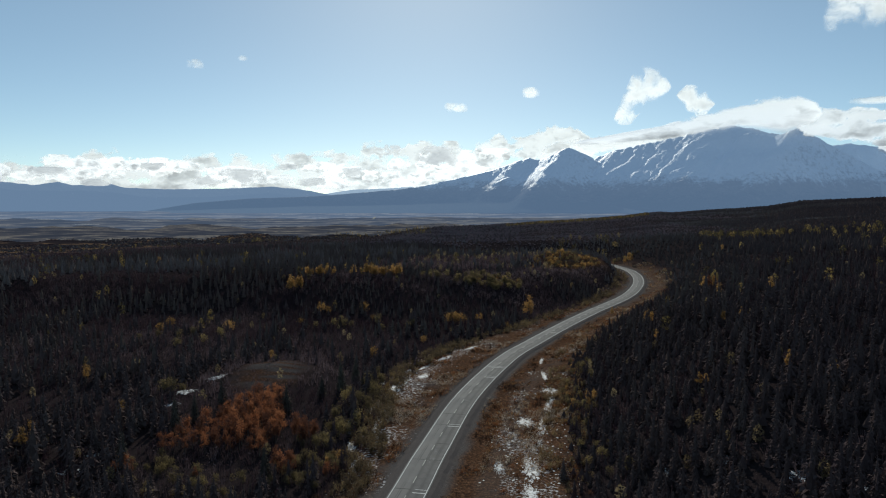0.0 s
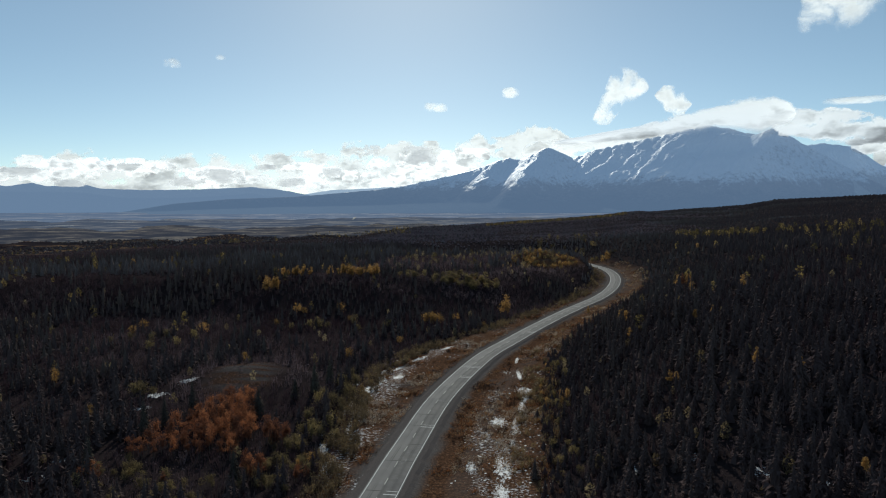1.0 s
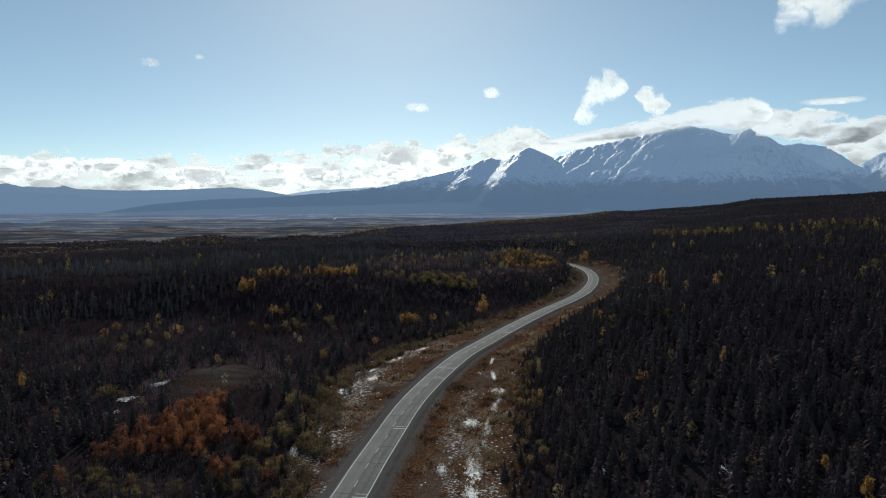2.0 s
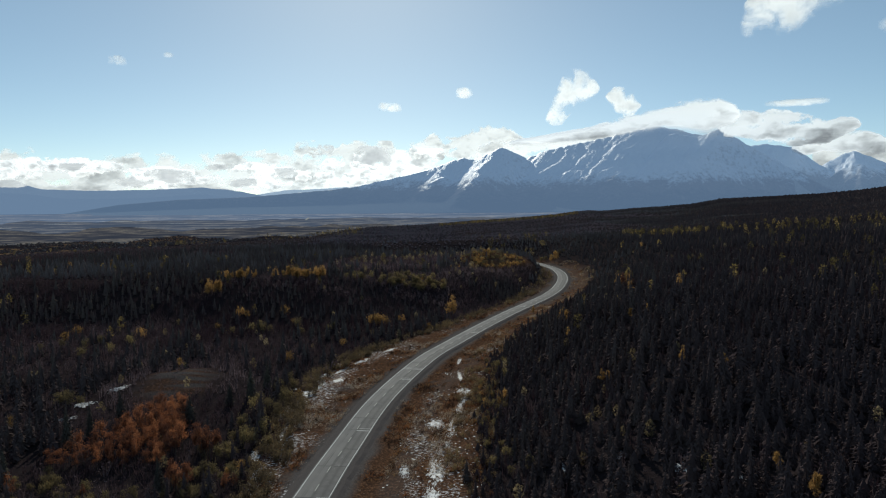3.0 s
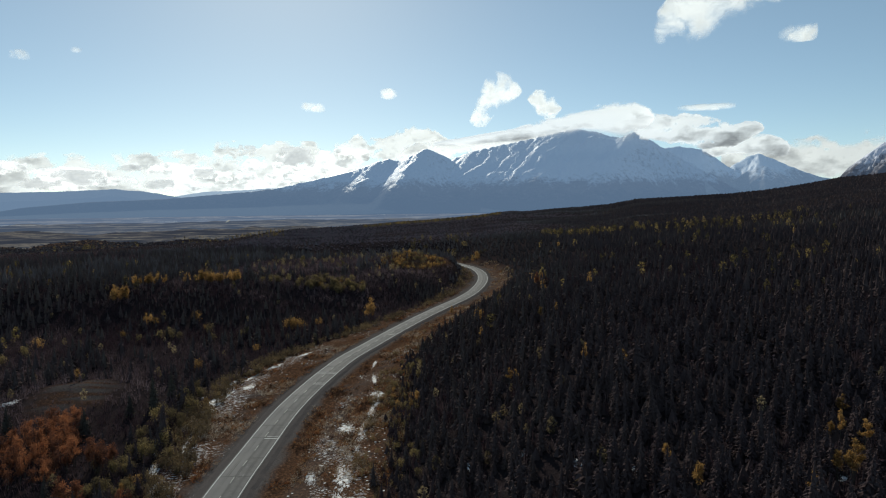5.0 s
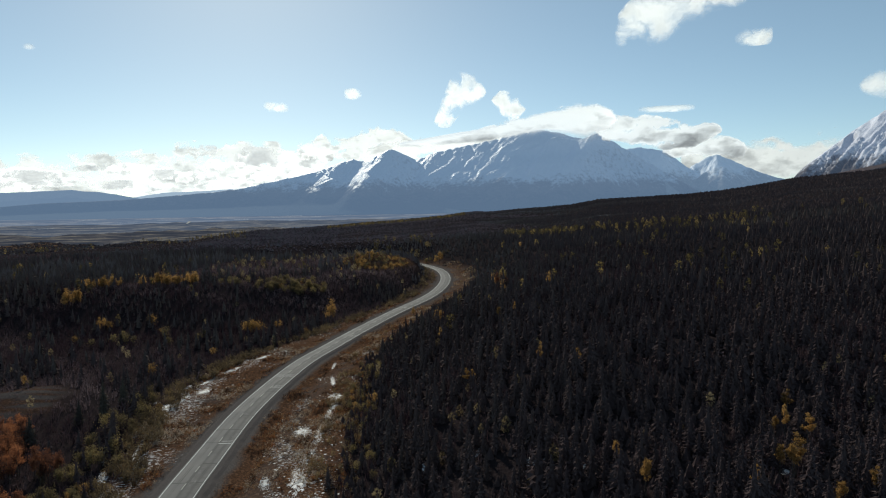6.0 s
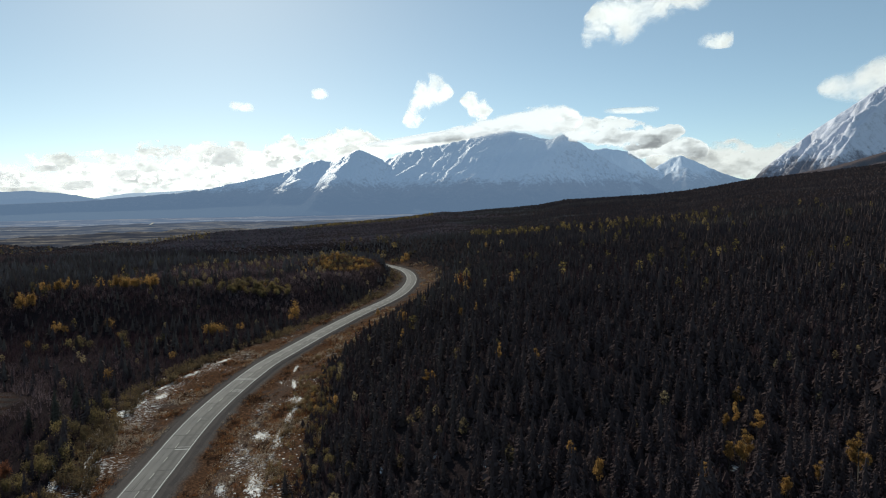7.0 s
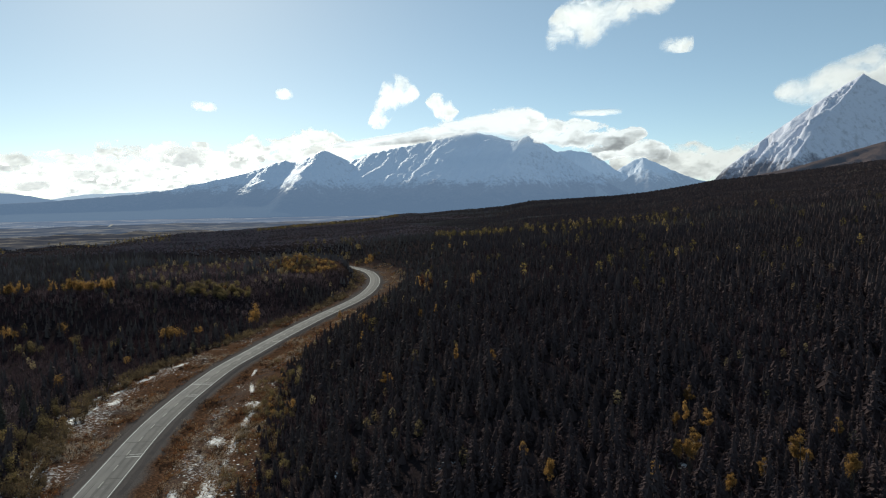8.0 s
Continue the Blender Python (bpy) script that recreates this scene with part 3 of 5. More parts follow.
    H = H + relief * 0.9 * (fbm(U / 16, V / 55, seed + 13, 4, 0.6) - 0.5) * np.clip((H - Ha) / 40, 0, 1) * (V > 0)
    for gap_m, amp, lean, narrow in ribs:
        ph = (U + lean * V) / gap_m + 2.6 * (fbm(U / gap_m / 2.4, V / gap_m / 2.4, seed + 21, 4) - 0.5)
        broken = smooth(0.3, 0.72, fbm((U + lean * V) / gap_m / 1.6, V / gap_m / 2.5, seed + 23, 3))
        fr = ph - np.floor(ph)
        tooth = np.where(fr < narrow, fr / narrow, 1 - (fr - narrow) / (1 - narrow)) - 0.5
        reach = smooth(0, 45, V) * np.clip((H - Ha) / 60, 0, 1)
        if rib_left:
            u_m = r_crest * math.radians(mains[0])
            reach = reach * smooth(-10, 40, (u_m + slant * V) - U)
        H = H + amp * (0.3 + 0.7 * lattice(np.floor(ph), np.floor(ph) * 0 + 3, seed)) * tooth * reach * broken
    Rr = r_crest - V
    H = np.where(V >= 0, np.minimum(H, EYE[2] + (C - EYE[2]) * Rr / r_crest - 0.015 * V), H)
    X, Y = EYE[0] + Rr * np.sin(np.radians(A)), EYE[1] + Rr * np.cos(np.radians(A))
    H = np.minimum(H, land(X, Y) - 4 + (D - V) * 0.9)
    H = np.where(V < 0, C + V * 0.9, H)
    me = mesh_from(name, np.stack([X, Y, H], -1).reshape(-1, 3), grid_faces(len(v), len(az))[:, ::-1], material, True)
    return thing(name, me, label, category, "structure")


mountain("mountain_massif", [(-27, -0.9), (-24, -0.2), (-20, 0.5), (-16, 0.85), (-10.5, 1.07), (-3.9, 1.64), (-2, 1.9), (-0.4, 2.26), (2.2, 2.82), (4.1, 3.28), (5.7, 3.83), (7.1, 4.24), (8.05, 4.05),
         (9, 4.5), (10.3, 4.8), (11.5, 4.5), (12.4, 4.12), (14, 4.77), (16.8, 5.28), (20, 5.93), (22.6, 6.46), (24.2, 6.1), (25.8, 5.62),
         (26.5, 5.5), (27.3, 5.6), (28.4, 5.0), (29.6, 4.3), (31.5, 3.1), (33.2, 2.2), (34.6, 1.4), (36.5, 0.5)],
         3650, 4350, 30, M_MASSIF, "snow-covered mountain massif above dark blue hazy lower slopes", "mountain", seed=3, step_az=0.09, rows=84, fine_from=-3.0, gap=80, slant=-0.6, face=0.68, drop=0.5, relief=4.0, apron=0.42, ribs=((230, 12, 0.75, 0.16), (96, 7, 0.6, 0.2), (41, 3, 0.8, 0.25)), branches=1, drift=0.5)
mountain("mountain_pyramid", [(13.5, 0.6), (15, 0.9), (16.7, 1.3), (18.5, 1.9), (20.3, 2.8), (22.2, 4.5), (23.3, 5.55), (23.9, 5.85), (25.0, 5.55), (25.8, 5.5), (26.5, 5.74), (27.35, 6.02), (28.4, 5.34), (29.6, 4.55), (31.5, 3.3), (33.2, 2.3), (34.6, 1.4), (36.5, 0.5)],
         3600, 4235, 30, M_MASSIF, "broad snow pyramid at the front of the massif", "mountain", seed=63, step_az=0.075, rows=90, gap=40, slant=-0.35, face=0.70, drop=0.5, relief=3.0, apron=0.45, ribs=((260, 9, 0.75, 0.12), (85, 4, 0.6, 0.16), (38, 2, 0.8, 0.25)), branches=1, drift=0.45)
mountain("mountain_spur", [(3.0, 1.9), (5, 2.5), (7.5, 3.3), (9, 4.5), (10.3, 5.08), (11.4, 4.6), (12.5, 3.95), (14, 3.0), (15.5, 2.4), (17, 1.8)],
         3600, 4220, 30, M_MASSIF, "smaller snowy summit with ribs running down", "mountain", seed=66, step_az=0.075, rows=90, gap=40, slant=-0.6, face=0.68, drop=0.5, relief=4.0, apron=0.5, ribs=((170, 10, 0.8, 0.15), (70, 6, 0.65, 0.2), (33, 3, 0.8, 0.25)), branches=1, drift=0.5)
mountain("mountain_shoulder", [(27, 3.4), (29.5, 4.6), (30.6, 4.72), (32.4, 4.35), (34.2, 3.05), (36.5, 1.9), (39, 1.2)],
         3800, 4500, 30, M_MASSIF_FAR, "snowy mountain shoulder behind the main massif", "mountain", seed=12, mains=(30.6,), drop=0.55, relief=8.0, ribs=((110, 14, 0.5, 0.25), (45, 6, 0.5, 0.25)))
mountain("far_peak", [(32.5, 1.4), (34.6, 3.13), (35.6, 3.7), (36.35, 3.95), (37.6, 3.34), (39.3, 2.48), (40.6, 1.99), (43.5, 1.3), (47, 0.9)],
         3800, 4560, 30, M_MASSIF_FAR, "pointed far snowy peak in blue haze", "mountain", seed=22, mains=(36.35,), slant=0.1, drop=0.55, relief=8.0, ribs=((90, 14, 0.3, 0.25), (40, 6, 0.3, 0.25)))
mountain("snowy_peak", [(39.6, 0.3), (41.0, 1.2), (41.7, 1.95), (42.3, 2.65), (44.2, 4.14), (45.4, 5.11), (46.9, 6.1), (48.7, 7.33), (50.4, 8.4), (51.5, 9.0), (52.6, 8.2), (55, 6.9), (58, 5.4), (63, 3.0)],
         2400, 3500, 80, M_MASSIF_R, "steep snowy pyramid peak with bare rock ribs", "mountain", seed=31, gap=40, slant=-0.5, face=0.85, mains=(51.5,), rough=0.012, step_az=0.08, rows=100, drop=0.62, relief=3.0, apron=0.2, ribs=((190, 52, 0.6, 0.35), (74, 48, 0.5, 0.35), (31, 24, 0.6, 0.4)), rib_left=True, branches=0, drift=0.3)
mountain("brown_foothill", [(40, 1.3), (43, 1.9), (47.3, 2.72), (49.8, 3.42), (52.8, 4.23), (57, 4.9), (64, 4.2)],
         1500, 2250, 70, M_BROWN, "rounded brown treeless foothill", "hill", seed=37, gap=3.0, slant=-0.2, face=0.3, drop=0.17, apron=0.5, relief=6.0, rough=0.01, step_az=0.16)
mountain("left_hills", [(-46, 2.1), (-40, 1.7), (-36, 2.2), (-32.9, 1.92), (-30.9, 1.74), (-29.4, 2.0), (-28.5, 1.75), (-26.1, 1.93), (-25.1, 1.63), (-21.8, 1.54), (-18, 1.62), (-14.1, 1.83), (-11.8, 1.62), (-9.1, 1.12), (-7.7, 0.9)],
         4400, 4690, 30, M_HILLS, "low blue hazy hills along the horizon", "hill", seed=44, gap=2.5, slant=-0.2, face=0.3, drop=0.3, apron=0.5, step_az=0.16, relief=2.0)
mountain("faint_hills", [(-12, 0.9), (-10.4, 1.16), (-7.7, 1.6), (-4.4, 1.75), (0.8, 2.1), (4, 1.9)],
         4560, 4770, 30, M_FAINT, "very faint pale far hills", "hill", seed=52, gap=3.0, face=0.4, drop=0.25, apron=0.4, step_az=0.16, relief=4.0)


def far_plain(name, rim, end, lift, material, label):
    """A belt of the far valley floor, a low backdrop with an uneven near rim."""
    az = np.arange(-52, 40, 0.4)
    s = np.linspace(0, 1, 30)
    S, A = np.meshgrid(s, az, indexing="ij")
    near_rim = np.maximum(rim + 0.4 * rim * (fbm(A / 4, A * 0 + rim * 0.01, 71, 5, 0.6) - 0.5), np.minimum(np.interp(A, EDGE_AZ, EDGE_R) + 190, end - 60))
    Rr = near_rim + (end - near_rim) * S
    a = np.radians(A)
    X, Y = EYE[0] + Rr * np.sin(a), EYE[1] + Rr * np.cos(a)
    Z = land(X, Y) + np.where(S < 0.01, -2.0, lift)
    me = mesh_from(name, np.stack([X, Y, Z], -1).reshape(-1, 3), grid_faces(len(s), len(az))[:, ::-1], material, True)
    return thing(name, me, label, "valley", "structure")


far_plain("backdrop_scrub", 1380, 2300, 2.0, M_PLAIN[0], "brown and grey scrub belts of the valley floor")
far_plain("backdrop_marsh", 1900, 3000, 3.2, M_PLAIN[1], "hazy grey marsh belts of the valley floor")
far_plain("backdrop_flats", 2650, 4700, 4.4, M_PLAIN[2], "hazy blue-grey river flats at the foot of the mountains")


def plain_strip(name, az, r0, r1, half0, half1, material, label, category):
    """A narrow flat strip on the valley floor, running away from the viewer."""
    q = np.linspace(0, 1, 12)
    rr, hw = r0 + (r1 - r0) * q, half0 + (half1 - half0) * q
    a = np.radians(az + 0.25 * q)
    X, Y = EYE[0] + rr * np.sin(a), EYE[1] + rr * np.cos(a)
    V = np.concatenate([np.column_stack([X - hw, Y, land(X, Y) + 6.5]), np.column_stack([X + hw, Y, land(X, Y) + 6.5])])
    F = [(k, k + 12, k + 13, k + 1) for k in range(11)]
    thing(name, mesh_from(name, V, F, material), label, category, "structure")


plain_strip("far_road", -6.05, 2380, 2780, 3.0, 5.0, M_FARROAD, "pale far stretch of the highway across the valley", "road")
for az, r0, dr, hw in ((3.95, 3300, 22, 26), (11.6, 3350, 16, 30), (8.6, 3250, 14, 22), (-13.0, 3300, 14, 40), (0.8, 3150, 12, 24), (-24, 2300, 9, 46), (-20.5, 2500, 8, 60), (-16.0, 2200, 7, 34),
                       (-28, 2050, 7, 40), (-10.5, 2700, 9, 36), (-8.0, 3000, 10, 22), (-2.0, 2900, 9, 30), (2.2, 3500, 12, 40), (6.4, 3450, 12, 28), (-5.0, 3450, 12, 20), (-30.5, 2600, 9, 50)):
    plain_strip("pond", az, r0, r0 + dr, hw, hw * 0.8, M_ICE_GLINT, "small bright frozen pond on the valley floor", "pond")


# ---------------------------------------------------------------- clouds
def cloud(name, az0, az1, el0, el1, label, material, seed, rng=4700.0, cell=0.11, scale=1.6, bulge=25.0, bite=0.95, fill=0.03, profile=None, group="", stretch=1.0, under=0.0, melt=0.0):
    """A lumpy bank of droplets: an uneven outline cut by fractal noise, bulging towards the viewer, thin at its rim."""
    pad = 0.15
    az = np.arange(az0 - pad, az1 + pad, cell)
    el = np.arange(el0 - pad, el1 + pad, cell)
    A, E = np.meshgrid(az, el, indexing="ij")
    u, v = (A - (az0 + az1) / 2) / ((az1 - az0) / 2), (E - (el0 + el1) / 2) / ((el1 - el0) / 2)
    if profile is None:
        env = 1.0 - (np.abs(u) ** 2.2 + np.abs(v) ** 2.2)
    else:
        p = np.array(profile, float)
        lo, hi = np.interp(A, p[:, 0], p[:, 1]), np.interp(A, p[:, 0], p[:, 2])
        v = (E - (lo + hi) / 2) / np.maximum(0.05, (hi - lo) / 2)
        env = 1.0 - np.abs(v) ** 1.7 - smooth(0.8, 1.0, np.abs(u)) * 1.6
    wa = 1.3 / scale * (fbm(A * scale * 0.9 + 5, E * scale * 0.9, seed + 33, 5, 0.55) - 0.5)
    we = 1.3 / scale * (fbm(A * scale * 0.9 - 9, E * scale * 0.9 + 4, seed + 34, 5, 0.55) - 0.5)
    n = fbm((A + wa) * scale / stretch + seed * 3.1, (E + we) * scale + seed * 1.7, seed, 7, 0.52)
    soft = fbm((A + 0.5 * wa) * scale * 0.8 / stretch + seed, (E + 0.5 * we) * scale * 0.8, seed + 51, 3, 0.45)
    dens = env * 0.75 + (n - 0.5) * 3.2 * bite + fill
    dens = dens - np.where(env < -0.4, 1.0, 0.0)
    dens = dens - 1.6 * smooth(0.86, 1.06, np.maximum(np.abs(u), np.abs(v) if profile is None else 0))
    keep = dens > 0
    d = np.clip(dens, 0, 1.2)
    R = rng - 0.5 * bulge * (np.clip(env, 0, 1) ** 0.5 + soft)
    # with under, core rises downwards: shaded undersides painted grey
    core = np.clip(0.3 * d + under * (0.2 - 0.6 * v) + 1.0 * (soft - 0.5) + 0.9 * (n - 0.5), 0, 1.3)
    a, e = np.radians(A), np.radians(E)
    V = np.stack([EYE[0] + R * np.sin(a), EYE[1] + R * np.cos(a), EYE[2] + R * np.tan(e)], -1).reshape(-1, 3)
    f = grid_faces(len(az), len(el))
    k = keep.ravel()
    f = f[k[f].any(1)]
    used, inv = np.unique(f, return_inverse=True)
    me = mesh_from(name, V[used], inv.reshape(f.shape), material, True, thickness=(d * (1 - melt * smooth(0.1, -0.9, v))).ravel()[used], core=core.ravel()[used])
    ob = thing(name, me, label, "cloud", "", group)
    ob.visible_shadow = False
    return ob


G = "small fair-weather clouds"
cloud("cloud_bank", -48, 8, 0.8, 5.6, "bright backlit cumulus bank with grey undersides along the horizon", M_CLOUD_BANK, 4, 4860, 0.09, 1.5, 25,
      1.0, profile=[(-48, 0.5, 3.6), (-33, 0.5, 3.4), (-25, 0.5, 4.3), (-20, 0.5, 3.9), (-14, 0.5, 4.7), (-10, 0.5, 4.3), (-4.4, 0.6, 5.5), (0.8, 0.8, 5.4), (4, 1.0, 4.9), (8, 2.0, 5.2)], stretch=2.0)
rng_c = np.random.default_rng(41)
for k in range(52):
    az = rng_c.uniform(-36, 5)
    top = np.interp(az, [-36, -25, -20, -14, -10, -4.4, 0.8, 5], [3.2, 4.0, 3.7, 4.3, 4.1, 5.1, 5.0, 4.8])
    w, q = rng_c.uniform(1.4, 4.2), rng_c.uniform(0, 1)
    e0 = 1.5 + (top - 2.2) * q
    cloud("cumulus_cloud", az - w / 2, az + w / 2, e0, e0 + rng_c.uniform(0.7, 1.25), "small bright cumulus of the horizon bank, grey beneath", M_CLOUD_BANK, 300 + k, 4840 - 4 * k, 0.06, 3.4, 12,
          0.75, stretch=1.7, under=0.6, group="cumulus of the horizon bank")
for k, (az, e0, w, hh) in enumerate(((-4.45, 4.4, 1.8, 1.0), (-0.4, 3.5, 3.6, 1.8), (-16.4, 1.8, 4.2, 1.5), (-30, 2.4, 3.0, 0.7), (-19, 1.8, 3.2, 0.8), (-11, 1.8, 2.6, 0.8), (-13.0, 3.1, 2.0, 0.6), (-27, 1.7, 2.4, 0.6), (-7.5, 2.7, 2.2, 0.8), (-23, 3.0, 2.0, 0.6))):
    cloud("cumulus_cloud", az - w / 2, az + w / 2, e0, e0 + hh, "grey shaded cumulus in front of the bright bank", M_CLOUD_GREY, 260 + k, 4560, 0.06, 2.2, 10, 0.6, stretch=1.6, under=0.5, group="cumulus of the horizon bank")
cloud("cloud_bank", 2, 13, 2.5, 7.4, "white billowing cloud rising behind the snowy ridge", M_CLOUD_BANK, 9, 4800, 0.1, 1.2, 25,
      1.0, profile=[(1, 2.0, 5.9), (2.5, 2.5, 5.6), (5, 3, 6.0), (6.5, 3.6, 5.9), (8, 4, 6.5), (9.6, 4.3, 7.4), (10.6, 4.5, 6.6), (12, 4.3, 5.7), (14, 4.3, 5.5)], stretch=1.3)
cloud("cloud_bank", 7, 23, 4.2, 6.6, "white cloud layer resting behind the snowy ridge", M_CLOUD_BANK, 11, 4620, 0.09, 1.3, 25,
      0.7, profile=[(7, 4.2, 4.6), (10, 4.4, 5.7), (13, 4.3, 5.9), (16, 4.9, 6.2), (20, 5.4, 6.6), (23, 6.0, 6.5)], stretch=2.0)
cloud("cap_cloud", 10, 29.8, 4, 8.4, "smooth white lenticular cap over the summit ridge", M_CLOUD_CAP, 6, 4060, 0.07, 0.9, 12, 0.42, stretch=2.6, under=0.65, fill=0.2, melt=0.85,
      profile=[(10, 5.2, 5.45), (12.5, 5.2, 5.8), (14.7, 5.3, 6.1), (16.9, 5.4, 6.4), (19, 5.5, 6.85), (21.1, 5.75, 7.5), (23.2, 6.0, 7.85), (25.1, 5.6, 8.2), (26.5, 5.2, 8.25), (27.5, 5.7, 8.2), (28.7, 5.9, 8.0), (29.8, 6.1, 7.4)])
cloud("cloud_bank", 26.5, 37.2, 4, 7.4, "grey-white cloud layers trailing off the summit", M_CLOUD_CAP, 16, 4140, 0.07, 1.3, 14, 0.62, stretch=2.2, under=0.5, fill=0.12,
      profile=[(26.5, 5.9, 6.9), (28.6, 5.3, 7.25), (30, 4.9, 7.2), (32.3, 4.7, 6.85), (34.6, 4.6, 6.4), (36, 5.3, 6.3), (37.2, 5.6, 6.0)])
cloud("cloud_bank", 32, 38.8, 3.4, 5.6, "soft white cloud over the pointed far peak", M_CLOUD_CAP, 18, 4480, 0.07, 1.3, 14, 0.6, stretch=1.8, under=0.5,
      profile=[(32, 3.8, 4.9), (34.5, 3.9, 5.3), (36.5, 3.9, 5.4), (38.8, 3.5, 4.6)])
cloud("cloud_bank", 33, 47, 2, 5.4, "low cloud bank filling the gap between two mountains", M_CLOUD_BANK, 19, 4800, 0.1, 1.0, 25,
      0.6, profile=[(33, 2, 5.2), (37, 2, 4.9), (41, 1.6, 4.9), (44, 1.6, 5.2), (47, 2, 5.0)], stretch=2.2, under=0.4)
cloud("cumulus_cloud", 13.6, 18.5, 6.9, 11.1, "ragged white cumulus cloud in blue sky", M_CLOUD, 23, cell=0.05, scale=1.1, bite=0.8, bulge=8, fill=0.36, group=G,
      profile=[(13.8, 7.1, 7.3), (14.5, 6.9, 8.7), (15.2, 7.1, 10.2), (16.3, 8.4, 11.3), (17.2, 8.8, 11.0), (18.3, 9.4, 9.7)])
cloud("cumulus_cloud", 18.5, 21.7, 7.3, 9.5, "small ragged white cumulus cloud in blue sky", M_CLOUD, 24, cell=0.05, scale=1.4, bite=0.9, bulge=8, fill=0.12, group=G,
      profile=[(18.7, 8.8, 9.0), (19.4, 7.8, 9.5), (20.2, 7.4, 9.4), (20.9, 7.5, 8.9), (21.5, 8.0, 8.2)])
cloud("cumulus_cloud", -0.1, 2.1, 7.95, 8.85, "small white oval puff of cloud", M_CLOUD, 25, cell=0.05, scale=2.0, bite=0.4, bulge=6, group=G)
cloud("cumulus_cloud", 6.4, 8.0, 9.0, 10.0, "small white puff of cloud", M_CLOUD, 26, cell=0.05, scale=2.0, bite=0.5, bulge=6, group=G)
cloud("cumulus_cloud", -20.6, -18.9, 10.8, 11.6, "thin pale wisp of cloud", M_CLOUD_WISP, 27, cell=0.05, scale=2.4, bite=0.8, group=G)
cloud("cumulus_cloud", -16.7, -15.8, 11.6, 12.1, "tiny white puff of cloud", M_CLOUD_WISP, 28, cell=0.04, scale=3, bite=0.5, group=G)
cloud("cumulus_cloud", 28.0, 39.4, 12.6, 17.6, "large ragged white cloud high in blue sky", M_CLOUD, 29, 4300, cell=0.07, scale=0.7, stretch=1.6, bite=0.75, bulge=10, under=0.25, group=G,
      profile=[(28.0, 12.9, 13.9), (29.5, 12.6, 15.4), (31.5, 12.7, 16.8), (34, 13.7, 17.2), (37, 14.4, 17.0), (39.4, 15.2, 16.4)])
cloud("cumulus_cloud", 37.4, 40.3, 11.7, 13.2, "small ragged white cloud in blue sky", M_CLOUD, 30, 4300, cell=0.05, scale=1.0, stretch=1.8, bite=0.6, bulge=8, group=G)
cloud("lenticular_cloud", 30.2, 35.0, 7.3, 7.95, "thin white lens-shaped streak of cloud", M_CLOUD, 31, cell=0.06, scale=1.2, bite=0.4, stretch=4, group=G)
cloud("cumulus_cloud", 45.2, 58.0, 7.2, 11.5, "white cloud clinging behind the pyramid peak", M_CLOUD, 32, 4200, cell=0.08, scale=0.8, bulge=10, under=0.3, fill=0.25,
      profile=[(45.2, 8.0, 8.8), (47.5, 7.2, 9.4), (50, 7.0, 9.9), (53, 7, 10.8), (58, 7, 11.5)], bite=0.6, stretch=1.6, group=G)


